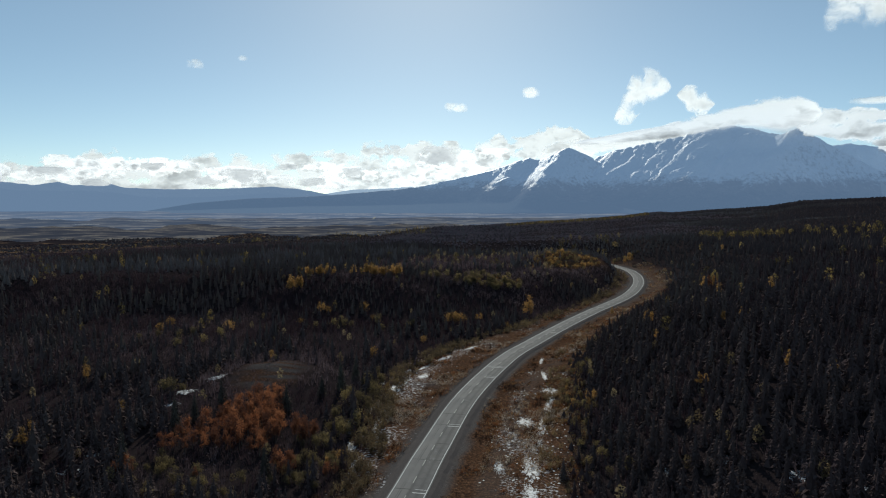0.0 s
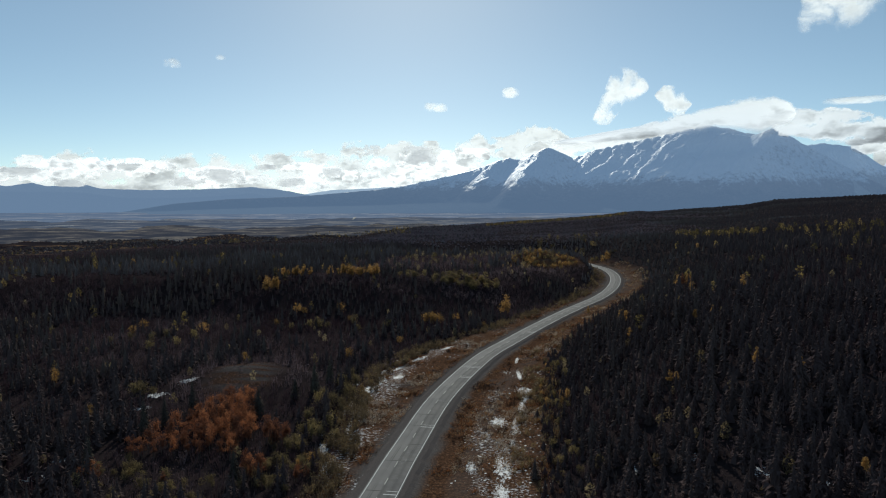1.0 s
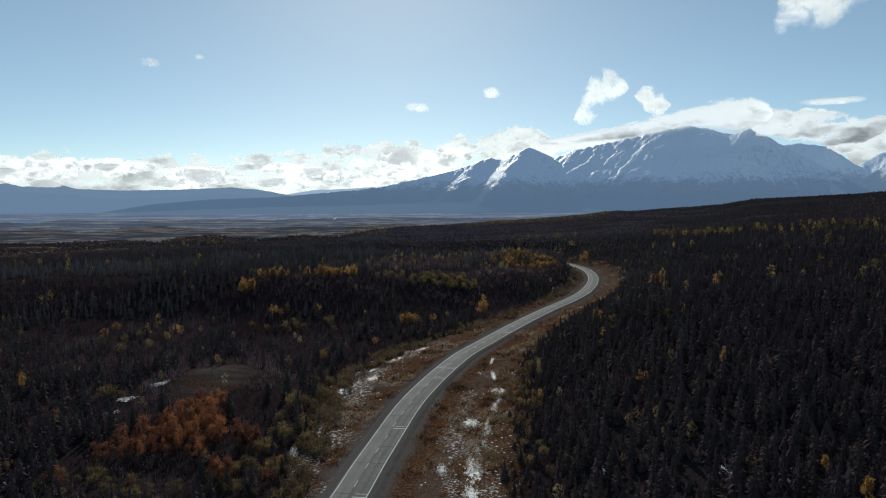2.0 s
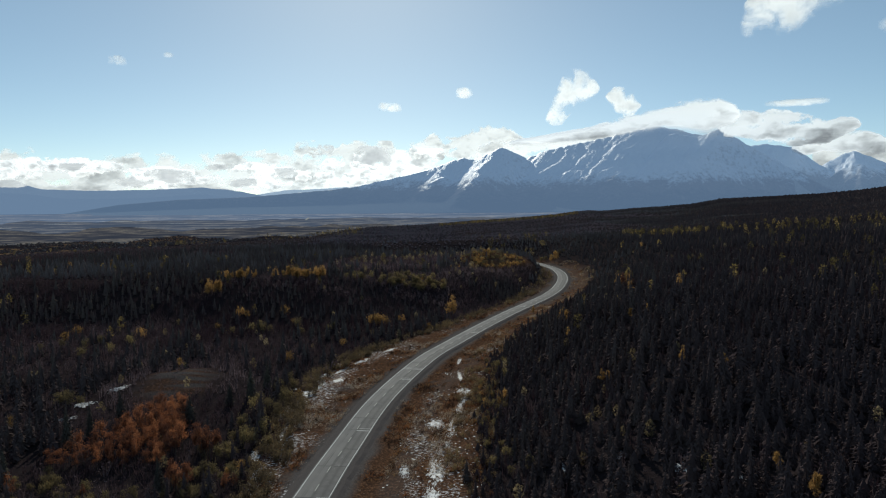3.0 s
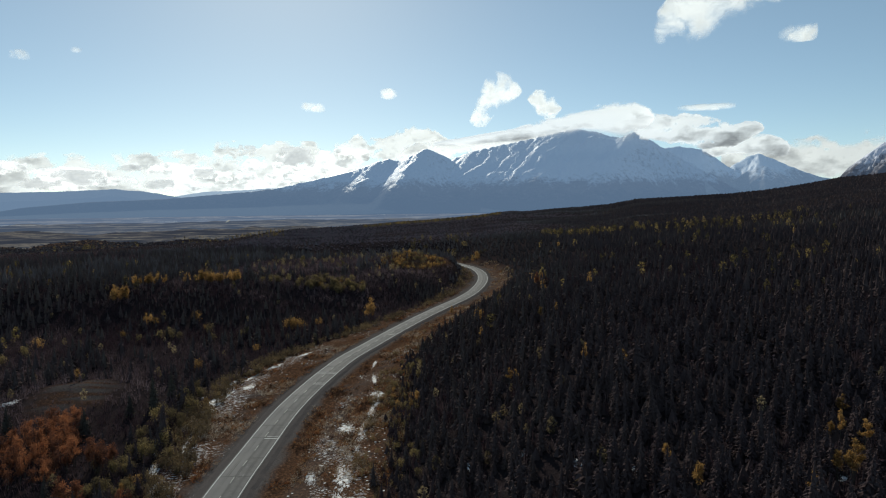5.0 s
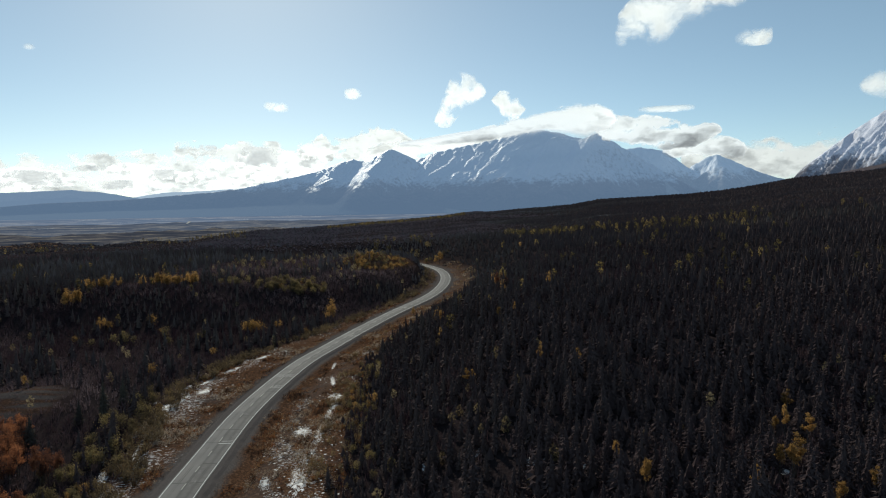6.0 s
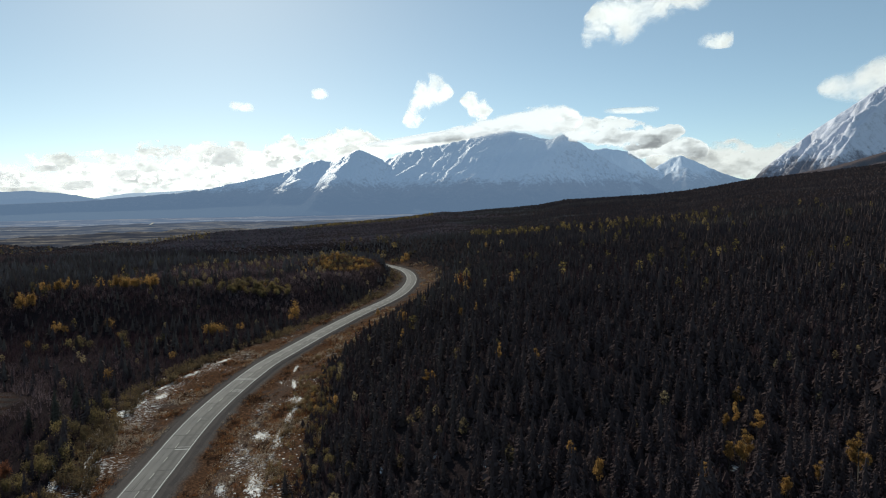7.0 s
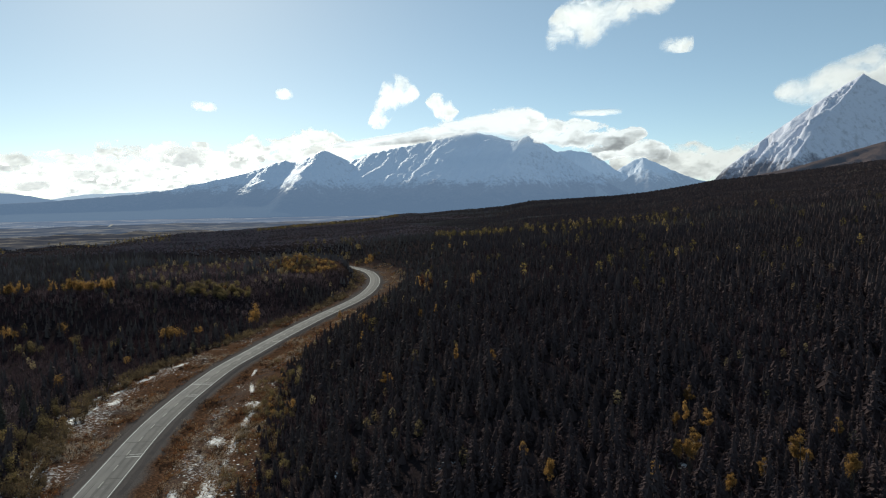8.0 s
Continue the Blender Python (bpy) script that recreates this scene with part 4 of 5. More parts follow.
# ---------------------------------------------------------------- plants: templates one metre high, standing at the origin
def spruce_template(sprigs, seed, width=0.18, tiers=9, core=0.5, size=1.0, far=False):
    """A spruce one metre high: needle sprigs hanging outwards and down in uneven tiers round a dense ragged core, with a thin leader."""
    rng = np.random.default_rng(seed)
    V, F = [], []
    lean = rng.normal(0, 0.012, 2)
    fat = 1 + 0.25 * np.sin(rng.uniform(0, 6.28) + np.arange(7) * rng.uniform(0.7, 1.4))
    envelope = lambda t: width * (1 - t) ** 0.85 * min(1.0, 0.55 + 3.0 * t)
    for k in range(sprigs):
        t = 1 - rng.uniform(0.0, 1.0) ** 0.62 * 0.985
        a = rng.uniform(0, 6.2832)
        tier = 0.5 + 0.5 * math.cos(6.2832 * (tiers * t + 0.12 * math.sin(3 * a + seed)))
        r = envelope(t) * fat[int(a / 6.2832 * 6.99)] * (0.62 + 0.42 * tier * rng.uniform(0.5, 1.0)) * rng.uniform(0.72, 1.1) + 0.004
        c, s_ = math.cos(a), math.sin(a)
        L = size * (0.34 * envelope(t) + 0.02) * rng.uniform(0.7, 1.35)
        p = np.array([lean[0] * t + r * c, lean[1] * t + r * s_, 0.06 + 0.92 * t - 0.35 * r])
        d = np.array([0.8 * c, 0.8 * s_, -0.55]) + rng.normal(0, 0.33, 3)
        side = np.array([-s_, c, 0.0]) + rng.normal(0, 0.4, 3)
        d, side = d / np.linalg.norm(d), side / np.linalg.norm(side) * rng.uniform(0.3, 0.55)
        b = len(V)
        V += [tuple(p - 0.6 * L * d + L * side), tuple(p - 0.6 * L * d - L * side), tuple(p + 0.75 * L * d)]
        F.append((b, b + 1, b + 2))
    # the core, a ragged cone in two rings, or in one far off
    b = len(V)
    if far:
        V += [(core * width * rng.uniform(0.75, 1.2) * math.cos(1.2566 * j), core * width * rng.uniform(0.75, 1.2) * math.sin(1.2566 * j), rng.uniform(0.0, 0.1)) for j in range(5)] + [(0, 0, 0.95)]
        return np.array(V), np.array(F + [(b + j, b + (j + 1) % 5, b + 5) for j in range(5)])
    for z, rr in ((0.03, 0.9), (0.42, 0.55)):
        V += [(lean[0] * z + core * width * rr * rng.uniform(0.75, 1.25) * math.cos(1.0472 * j + z), lean[1] * z + core * width * rr * rng.uniform(0.75, 1.25) * math.sin(1.0472 * j + z), z + rng.uniform(-0.03, 0.05)) for j in range(6)]
    V.append((lean[0] * 0.9, lean[1] * 0.9, 0.9))
    for j in range(6):
        q = (j + 1) % 6
        F += [(b + j, b + q, b + 6 + q), (b + j, b + 6 + q, b + 6 + j), (b + 6 + j, b + 6 + q, b + 12)]
    return np.array(V), np.array(F)


def twig_template(n, seed, spread=0.55, leafy=0):
    """A bush of thin upright blades; leafy adds small leaf faces at the ends."""
    rng = np.random.default_rng(seed)
    V, F = [], []
    for k in range(n):
        a, lean = rng.uniform(0, 6.28), rng.uniform(0.1, spread)
        h = rng.uniform(0.55, 1.0) * (1 - 0.35 * lean)
        tip = np.array([lean * math.cos(a), lean * math.sin(a), h])
        w = rng.uniform(0.015, 0.035)
        side = np.array([-math.sin(a + 0.8), math.cos(a + 0.8), 0]) * w
        foot = np.array([0.12 * math.cos(a), 0.12 * math.sin(a), 0.0])
        b = len(V)
        V += [foot - side, foot + side, tip]
        F.append((b, b + 1, b + 2))
        for q in range(leafy):
            c = tip * rng.uniform(0.55, 1.0) + rng.normal(0, 0.09, 3)
            d1, d2 = rng.normal(0, 1, 3), rng.normal(0, 1, 3)
            d1 *= rng.uniform(0.05, 0.10) / np.linalg.norm(d1)
            d2 *= rng.uniform(0.05, 0.10) / np.linalg.norm(d2)
            b = len(V)
            V += [c - d1, c + d2, c + d1]
            F.append((b, b + 1, b + 2))
    return np.array(V), np.array(F)


def cone_template(n, seed):
    rng = np.random.default_rng(seed)
    V = [(0, 0, 1.0)]
    for j in range(n):
        a = 2 * math.pi * j / n + rng.normal(0, 0.2)
        V.append((0.17 * math.cos(a) * rng.uniform(0.8, 1.2), 0.17 * math.sin(a) * rng.uniform(0.8, 1.2), rng.uniform(0, 0.1)))
    return np.array(V), np.array([(0, 1 + j, 1 + (j + 1) % n) for j in range(n)])


def puff_template(n, seed, wide=0.35):
    """A far leafy crown of separate small faces."""
    rng = np.random.default_rng(seed)
    V, F = [], []
    for k in range(n):
        a, u = rng.uniform(0, 6.28), rng.uniform(0, 1)
        z = 0.25 + 0.75 * u
        r = wide * math.sin(math.pi * min(1, 0.12 + 0.86 * u)) ** 0.7 * math.sqrt(rng.uniform(0.15, 1))
        c = np.array([r * math.cos(a), r * math.sin(a), z])
        d1, d2 = rng.normal(0, 1, 3), rng.normal(0, 1, 3)
        d1 *= rng.uniform(0.06, 0.12) / np.linalg.norm(d1)
        d2 *= rng.uniform(0.06, 0.12) / np.linalg.norm(d2)
        b = len(V)
        V += [c - d1, c + d2, c + d1 - d2 * 0.3]
        F.append((b, b + 1, b + 2))
    return np.array(V), np.array(F)


def scatter(name, templates, x, y, height, width, material, label, category, seed, tint=None, sink=0.1):
    """One mesh of many plants, each turned and sized by chance."""
    rng = np.random.default_rng(seed)
    z = land(x, y) - sink
    which = rng.integers(0, len(templates), len(x))
    tint = rng.uniform(0, 1, len(x)) if tint is None else tint
    VV, FF, TT, base = [], [], [], 0
    for k, (V, F) in enumerate(templates):
        i = np.flatnonzero(which == k)
        if not len(i):
            continue
        a = rng.uniform(0, 6.28, len(i))
        ca, sa_ = np.cos(a)[:, None], np.sin(a)[:, None]
        h, w = height[i][:, None], width[i][:, None]
        lean = rng.normal(0, 0.025, (2, len(i), 1))
        X = (V[:, 0] * ca - V[:, 1] * sa_) * w + x[i][:, None] + lean[0] * h * V[:, 2]
        Y = (V[:, 0] * sa_ + V[:, 1] * ca) * w + y[i][:, None] + lean[1] * h * V[:, 2]
        Z = V[:, 2] * h + z[i][:, None]
        VV.append(np.stack([X, Y, Z], -1).reshape(-1, 3))
        FF.append((F[None] + (np.arange(len(i)) * len(V))[:, None, None]).reshape(-1, 3) + base)
        TT.append(np.repeat(tint[i], len(V)))
        base += len(i) * len(V)
    me = mesh_from(name, np.vstack(VV), np.vstack(FF), material, False, tint=np.concatenate(TT))
    return thing(name, me, label, category, "stuff")


def jitter_grid(x0, x1, y0, y1, gap, seed):
    rng = np.random.default_rng(seed)
    X, Y = np.meshgrid(np.arange(x0, x1, gap), np.arange(y0, y1, gap))
    X = X + rng.uniform(-0.5, 0.5, X.shape) * gap
    Y = Y + rng.uniform(-0.5, 0.5, Y.shape) * gap
    return X.ravel(), Y.ravel()


def view_wedge(x, y, lo=-42, hi=62):
    az = np.degrees(np.arctan2(x - 10, y + 25))
    return (az > lo) & (az < hi)


def blob(x, y, cx, cy, rx, ry):
    return np.exp(-((x - cx) / rx) ** 2 - ((y - cy) / ry) ** 2)


NEAR_YELLOW = [(100.6, 97), (82.5, 75), (93, 89), (94, 85.5), (63.5, 88.5), (74, 72), (62, 78), (92.7, 66), (110, 75), (80.5, 65.5), (86.6, 66), (95.5, 61), (57, 145), (69, 130.5), (74.7, 125), (65, 200), (79.5, 187), (84, 186)]


PALE_SPOTS = [(51, 129), (53.5, 125.5), (43.5, 114), (31.4, 111), (73.8, 143.8), (54.6, 112), (44.3, 84.6), (49, 128), (66, 150), (57, 96)]


def openness(x, y):
    """0 in closed spruce woods, towards 1 where brush and bare ground take over."""
    d, _ = off_road(x, y)
    left = (d < 0) & (d > -1e5)
    o = smooth(0.47, 0.66, fbm(x / 42, y / 42, 77, 4)) * np.where(left, 0.9, 0.3)
    for cx, cy, rx, ry, s in ((-48, 203, 22, 18, 1.0), (-46, 152, 17, 13, 1.0), (-30, 150, 10, 10, 0.9), (-30, 235, 22, 26, 0.75), (-66, 178, 10, 22, 0.9),
                              (-20, 270, 26, 22, 0.6), (-90, 260, 26, 22, 0.7), (-75, 130, 14, 10, 0.6), (26, 368, 22, 13, 1.0), (88, 468, 26, 20, 1.0), (55, 405, 16, 18, 0.9), (0, 368, 14, 10, 0.8), (-26, 190, 12, 30, 0.7),
                              (-76, 343, 9, 12, 1.0), (-55, 314, 8, 11, 0.9), (-37, 364, 20, 11, 1.0), (-68, 367, 13, 11, 0.95), (-38, 132, 12, 14, 0.9), (-54, 134, 13, 12, 0.9), (-46, 150, 22, 18, 1.0),
                              (-50, 184, 24, 22, 1.05), (-52, 206, 24, 18, 1.05), (-15, 345, 30, 22, 0.5), (-105, 232, 30, 14, 0.9), (-62, 268, 30, 13, 0.9), (5, 300, 22, 14, 0.85), (-140, 215, 20, 12, 0.8), (-130, 270, 34, 24, 0.7), (-95, 300, 26, 20, 0.6), (-36, 306, 25, 18, 0.95), (-26, 140, 8, 24, 1.05), (-80, 290, 22, 16, 0.8), (-110, 190, 22, 18, 0.45)):
        o = np.maximum(o, s * blob(x, y, cx, cy, rx, ry))
    o = np.maximum(o, 1.1 * smooth(1.15, 0.92, np.hypot((x + 47) / 25, (y - 184) / 32)))
    o = np.maximum(o, 1.1 * smooth(1.15, 0.92, np.hypot((x + 44) / 20, (y - 138) / 16)))
    o = np.maximum(o, 0.93 * smooth(1.2, 0.8, np.hypot((x - 6) / 48, (y - 462) / 58) + 0.6 * (fbm(x / 25, y / 25, 57, 3) - 0.5)))
    for cx, cy, rr in ((105, 262, 7), (157, 568, 9), (43, 325, 6), (7, 301, 7)):
        o = np.maximum(o, 1.08 * smooth(1.2, 0.9, np.hypot(x - cx, (y - cy + 0.5 * rr) / 1.5) / rr))
    for cx, cy in NEAR_YELLOW + PALE_SPOTS:
        o = np.maximum(o, 1.08 * smooth(1.25, 0.9, np.hypot(x - cx + 0.6, y - cy + 0.8) / 1.8))
    az, r = np.degrees(np.arctan2(x - 10, y)), np.hypot(x - 10, y)
    for a0, a1, r0, r1 in ((0.5, 7.2, 350, 392), (7.4, 12.4, 410, 490)):
        o = np.maximum(o, 1.06 * smooth(a0 - 0.7, a0 + 0.3, az) * smooth(a1 + 0.6, a1 - 0.2, az) * smooth(r0 - 12, r0 + 4, r) * smooth(r1 + 10, r1 - 6, r))
    return o


def forest_points(gap, r0, r1, seed, fill=1.0, lo=-42, hi=62):
    x, y = jitter_grid(-0.72 * r1 - 40, 0.92 * r1 + 40, 20, r1, gap, seed)
    r = np.hypot(x - 10, y)
    ok = (r > r0) & (r <= r1) & view_wedge(x, y, lo, hi)
    x, y = x[ok], y[ok]
    d, _ = off_road(x, y)
    rng = np.random.default_rng(seed + 1)
    e = rng.normal(0, 1.5, len(x))
    out = ((d > right_edge(y) + e) | (d < -left_edge(y) - 2.5 + e)) & (valley_share(x, y) < 0.6)
    o = openness(x, y)
    share = np.where((d < 0) & (d > -1e5) & (y < 345) & (x < 0.25 * (y - 200)), 0.78, 1.0) * fill
    share = np.where((y >= 300) & (x < 70) & (np.hypot(x, y) < 720), np.where(x > -15, 0.55, 0.8), share)
    share = np.where((x < -52) & (y < 170), 1.0, share)
    thin = smooth(0.54, 0.72, fbm(x / 9, y / 9, 59, 3)) * 0.15 * (d > 0)
    ok = out & (rng.uniform(0, 1, len(x)) > np.maximum(o * 0.93, thin)) & (rng.uniform(0, 1, len(x)) < share)
    return x[ok], y[ok]


# near woods: single trees
def spruce_objects(px, py, hs):
    rng = np.random.default_rng(5)
    trunk_mesh = None
    kinds = []
    for k in range(6):
        V, F = spruce_template(640, 300 + k, 0.18 + 0.02 * (k % 3), 9 + k % 3, 0.5, 0.72)
        crown = mesh_from("crown", V * 8.0, F, M_SPRUCE_OB)
        a = np.linspace(0, 2 * np.pi, 7)[:-1]
        ring = lambda r, z: np.stack([r * np.cos(a), r * np.sin(a), np.full(6, z)], 1)
        tv = np.vstack([ring(0.14, -0.5), ring(0.10, 2.5), ring(0.02, 7.8)])
        tf = [(6 * q + j, 6 * q + (j + 1) % 6, 6 * q + 6 + (j + 1) % 6, 6 * q + 6 + j) for q in range(2) for j in range(6)]
        root = tagged(new("spruce_tree"), "narrow dark green spruce standing in dense forest", "tree", "spruces of the near forest")
        part_mesh("trunk", mesh_from("trunk", tv, tf, M_BARK), root)
        part_mesh("crown", crown, root)
        kinds.append(root)
    z = land(px, py)
    for i in range(len(px)):
        m = Matrix.Translation((px[i], py[i], z[i] - 0.1)) @ Matrix.Rotation(rng.uniform(0, 6.28), 4, 'Z')
        s = hs[i] / 8.0
        w = s * rng.uniform(0.85, 1.2)
        if i < len(kinds):
            ob = kinds[i]
            ob.matrix_basis = m
        else:
            ob = copy_thing(kinds[i % len(kinds)], m)
        ob.scale = (w, w, s)


def tree_heights(x, y, seed):
    rng = np.random.default_rng(seed)
    h = np.clip(rng.normal(4.9, 1.8, len(x)), 1.5, 10.0) * (0.7 + 0.6 * fbm(x / 22, y / 22, 15))
    az, r = np.degrees(np.arctan2(x - 10, y)), np.hypot(x - 10, y)
    d, _ = off_road(x, y)
    h = h * np.where(d > 0, 0.62 + 0.38 * smooth(0, 16, d - right_edge(y)), 1.0)
    h = h * np.where(az > 6, 1 - 0.28 * smooth(240, 430, r), 1.0)
    rim = np.interp(az, EDGE_AZ, EDGE_R)
    h = h * (1 - 0.6 * smooth(rim - 190, rim - 10, r) * smooth(2, -4, az))
    return h * (1 - 0.38 * smooth(-14, -12, az) * smooth(14, 12, az) * smooth(318, 335, r) * smooth(372, 362, r))


darker = lambda x, y: 0.5 * smooth(16, 36, np.degrees(np.arctan2(x - 10, y)))          # tint drops to the right: that slope's dimmer light painted into the needles
x, y = forest_points(2.6, 50, 235, 11)
h = tree_heights(x, y, 12)
r = np.hypot(x - 10, y)
near = np.argsort(r + 12 * np.random.default_rng(3).uniform(0, 1, len(r)))[:290]
mask = np.zeros(len(x), bool)
mask[near] = True
lone = np.array([(-53.7, 167, 10.0), (-58.2, 160.5, 8.5), (-60, 153, 10.0), (-37, 165, 9.0), (-27, 187, 9.5), (-31, 180, 7.0), (-24, 196, 8.0), (-61, 130, 9.0), (-63.5, 134, 8.0), (-33, 128, 7.5)])
spruce_objects(np.append(x[mask], lone[:, 0]), np.append(y[mask], lone[:, 1]), np.append(h[mask], lone[:, 2]))
x, y, h = x[~mask], y[~mask], h[~mask]
r = np.hypot(x - 10, y)
wide = h * np.random.default_rng(8).uniform(0.85, 1.25, len(h))
tone = np.random.default_rng(81).uniform(0.1, 0.6, len(h)) - 0.7 * darker(x, y)
T1 = [spruce_template(170, 400 + k, 0.18 + 0.02 * (k % 3), 8 + k % 3, 0.5, 0.98) for k in range(8)]
k = r < 138
scatter("spruce_forest", T1, x[k], y[k], h[k], wide[k], M_SPRUCE, "dense dark spruce forest on the slope nearest the road", "forest", 20, tone[k])
T1 = [spruce_template(64, 420 + k, 0.185 + 0.02 * (k % 3), 7 + k % 3, 0.55, 1.5) for k in range(8)]
k = ~k
scatter("spruce_forest", T1, x[k], y[k], h[k], wide[k], M_SPRUCE, "dense dark spruce forest on the slopes by the road", "forest", 21, tone[k])
x, y = forest_points(3.1, 235, 430, 17)
h = tree_heights(x, y, 18)
T2 = [spruce_template(21, 450 + k, 0.2 + 0.015 * (k % 3), 5, 0.6, 2.0, True) for k in range(8)]
scatter("spruce_forest", T2, x, y, h, h * np.random.default_rng(9).uniform(0.9, 1.3, len(h)), M_SPRUCE, "dark spruce forest round the bend of the road", "forest", 24, np.random.default_rng(82).uniform(0.2, 0.8, len(h)) - 0.7 * darker(x, y))
x, y = forest_points(3.6, 430, 705, 13)
h = tree_heights(x, y, 14) * np.interp(np.hypot(x, y), [430, 700], [1.1, 0.85])
T3 = [spruce_template(6, 500 + k, 0.2, 3, 0.85, 2.4, True) for k in range(8)]
# tint runs higher than in the near woods, beginning the painted haze
scatter("spruce_forest", T3, x, y, h, h * 1.3, M_SPRUCE, "dark spruce forest reaching back over the plateau", "forest", 22, np.clip(1.5 * fbm(x / 60, y / 60, 25, 3) + 0.05 - 1.2 * darker(x, y) + np.random.default_rng(26).normal(0, 0.15, len(h)), 0, 0.9))
x, y = forest_points(2.3, 55, 240, 87)
k = (off_road(x, y)[0] > 0) & (np.random.default_rng(88).uniform(0, 1, len(x)) < 0.75)
x, y = x[k], y[k]
h = np.random.default_rng(89).uniform(1.0, 2.6, len(x))
scatter("young_spruces", T3, x, y, h, h * 2.4, M_SPRUCE, "low young spruces filling the gaps under the tall ones", "forest", 90, np.random.default_rng(86).uniform(0, 0.35, len(x)))
T4 = [cone_template(4, 600 + k) for k in range(6)]
for gap, r0, r1, lo, sd, grow in ((4.5, 690, 1190, -38, 15, 1.0), (6.4, 1190, 1775, -6, 19, 1.3)):
    x, y = forest_points(gap, r0, r1, sd, 1.0, lo, 60)
    h = tree_heights(x, y, sd + 1) * 0.42 * grow
    bare = (np.degrees(np.arctan2(x - 10, y)) + 16 * (fbm(x / 90, y / 90, 31, 3) - 0.5) < 21) & (np.random.default_rng(32).uniform(0, 1, len(x)) < 0.88)
    # far needles tinted paler: haze of distance put into their colour
    tone = np.clip(1.5 * fbm(x / 70, y / 70, 28, 3) + 0.08 - 1.5 * darker(x, y) + np.random.default_rng(27).normal(0, 0.1, len(h)), 0, 1.1)
    k = ~bare
    scatter("spruce_forest", T4, x[k], y[k], h[k], h[k] * 4.0, M_SPRUCE, "distant dark spruce forest up to the hill crest", "forest", sd + 8, tone[k])
    # the far bare woods get the same haze lift on their own colour
    tone = np.clip(1.2 * fbm(x / 50, y / 50, 33, 3) + 0.4 + np.random.default_rng(34).normal(0, 0.12, len(x)), 0, 1)
    scatter("bare_woods", T4, x[bare], y[bare], h[bare] * 0.6, h[bare] * 4.0, M_TWIG, "leafless purple-brown woods on the far hillside", "forest", sd + 14, tone[bare])


# ---------------------------------------------------------------- leafy trees
def leafy_kind(name, seed, leaf_mat, height, wide, leaves, size, label, category, group, stems=1, low=0.28, loose=1.5):
    """An aspen or birch: tapered stems with limbs, and a crown of small leaf faces in loose clumps."""
    rng = np.random.default_rng(seed)
    root = tagged(new(name), label, category, group)
    V, F = [], []

    def stem(p0, p1, r0, r1):
        b = len(V)
        rings = ((p0, r0), ((p0 + p1) / 2 + rng.normal(0, 0.06, 3), (r0 + r1) / 2), (p1, r1)) if r0 > 0.01 * height else ((p0, r0), (p1, r1))
        for p, rr in rings:
            for j in range(3):
                V.append((p[0] + rr * math.cos(2.0944 * j), p[1] + rr * math.sin(2.0944 * j), p[2]))
        for q in range(len(rings) - 1):
            for j in range(3):
                F.append((b + 3 * q + j, b + 3 * q + (j + 1) % 3, b + 3 * q + 3 + (j + 1) % 3, b + 3 * q + 3 + j))

    clumps = []
    for k in range(stems):
        a = rng.uniform(0, 6.28)
        off = 0.0 if stems == 1 else rng.uniform(0.1, 0.55) * wide
        foot = np.array([off * 0.4 * math.cos(a), off * 0.4 * math.sin(a), -0.3])
        top = np.array([off * math.cos(a), off * math.sin(a), height * rng.uniform(0.78, 1.0)])
        stem(foot, top, 0.018 * height, 0.004 * height)
        for q in range(7):
            t = rng.uniform(low, 0.95)
            p = foot + (top - foot) * t
            b = rng.uniform(0, 6.28)
            reach = wide * (0.95 - 0.55 * t) * rng.uniform(0.5, 1.0)
            tip = p + np.array([reach * math.cos(b), reach * math.sin(b), reach * 0.7])
            stem(p, tip, 0.007 * height, 0.002 * height)
            clumps += [tip, p + (tip - p) * 0.55 + rng.normal(0, 0.1, 3)]
        clumps += [top, top - np.array([0, 0, 0.12 * height])]
    part_mesh("trunk", mesh_from("trunk", V, F, M_BARK), root)
    clumps = np.array(clumps)
    LV, LF = [], []
    cs = rng.uniform(0.10, 0.2, len(clumps)) * wide * loose
    for k in range(leaves):
        i = rng.integers(len(clumps))
        c = clumps[i] + rng.normal(0, 1, 3) * cs[i]
        d1, d2 = rng.normal(0, 1, 3), rng.normal(0, 1, 3)
        d1 *= size * rng.uniform(0.6, 1.2) / np.linalg.norm(d1)
        d2 *= size * rng.uniform(0.6, 1.2) / np.linalg.norm(d2)
        b = len(LV)
        LV += [c - d1, c + d2, c + d1 - d2 * 0.5]
        LF.append((b, b + 1, b + 2))
    part_mesh("crown", mesh_from("crown", LV, LF, leaf_mat), root)
    return root


def plant_out(kinds, spots, seed, lo=0.8, hi=1.2):
    rng = np.random.default_rng(seed)
    spots = np.array(spots, float)
    z = land(spots[:, 0], spots[:, 1])
    for i, (px, py, *sc) in enumerate(spots):
        m = Matrix.Translation((px, py, z[i] - 0.05)) @ Matrix.Rotation(rng.uniform(0, 6.28), 4, 'Z')
        ob = kinds[i] if i < len(kinds) else copy_thing(kinds[i % len(kinds)], m)
        ob.matrix_basis = m
        s = (sc[0] if sc else 1.0) * rng.uniform(lo, hi)
        ob.scale = (s * rng.uniform(0.9, 1.1), s * rng.uniform(0.9, 1.1), s)


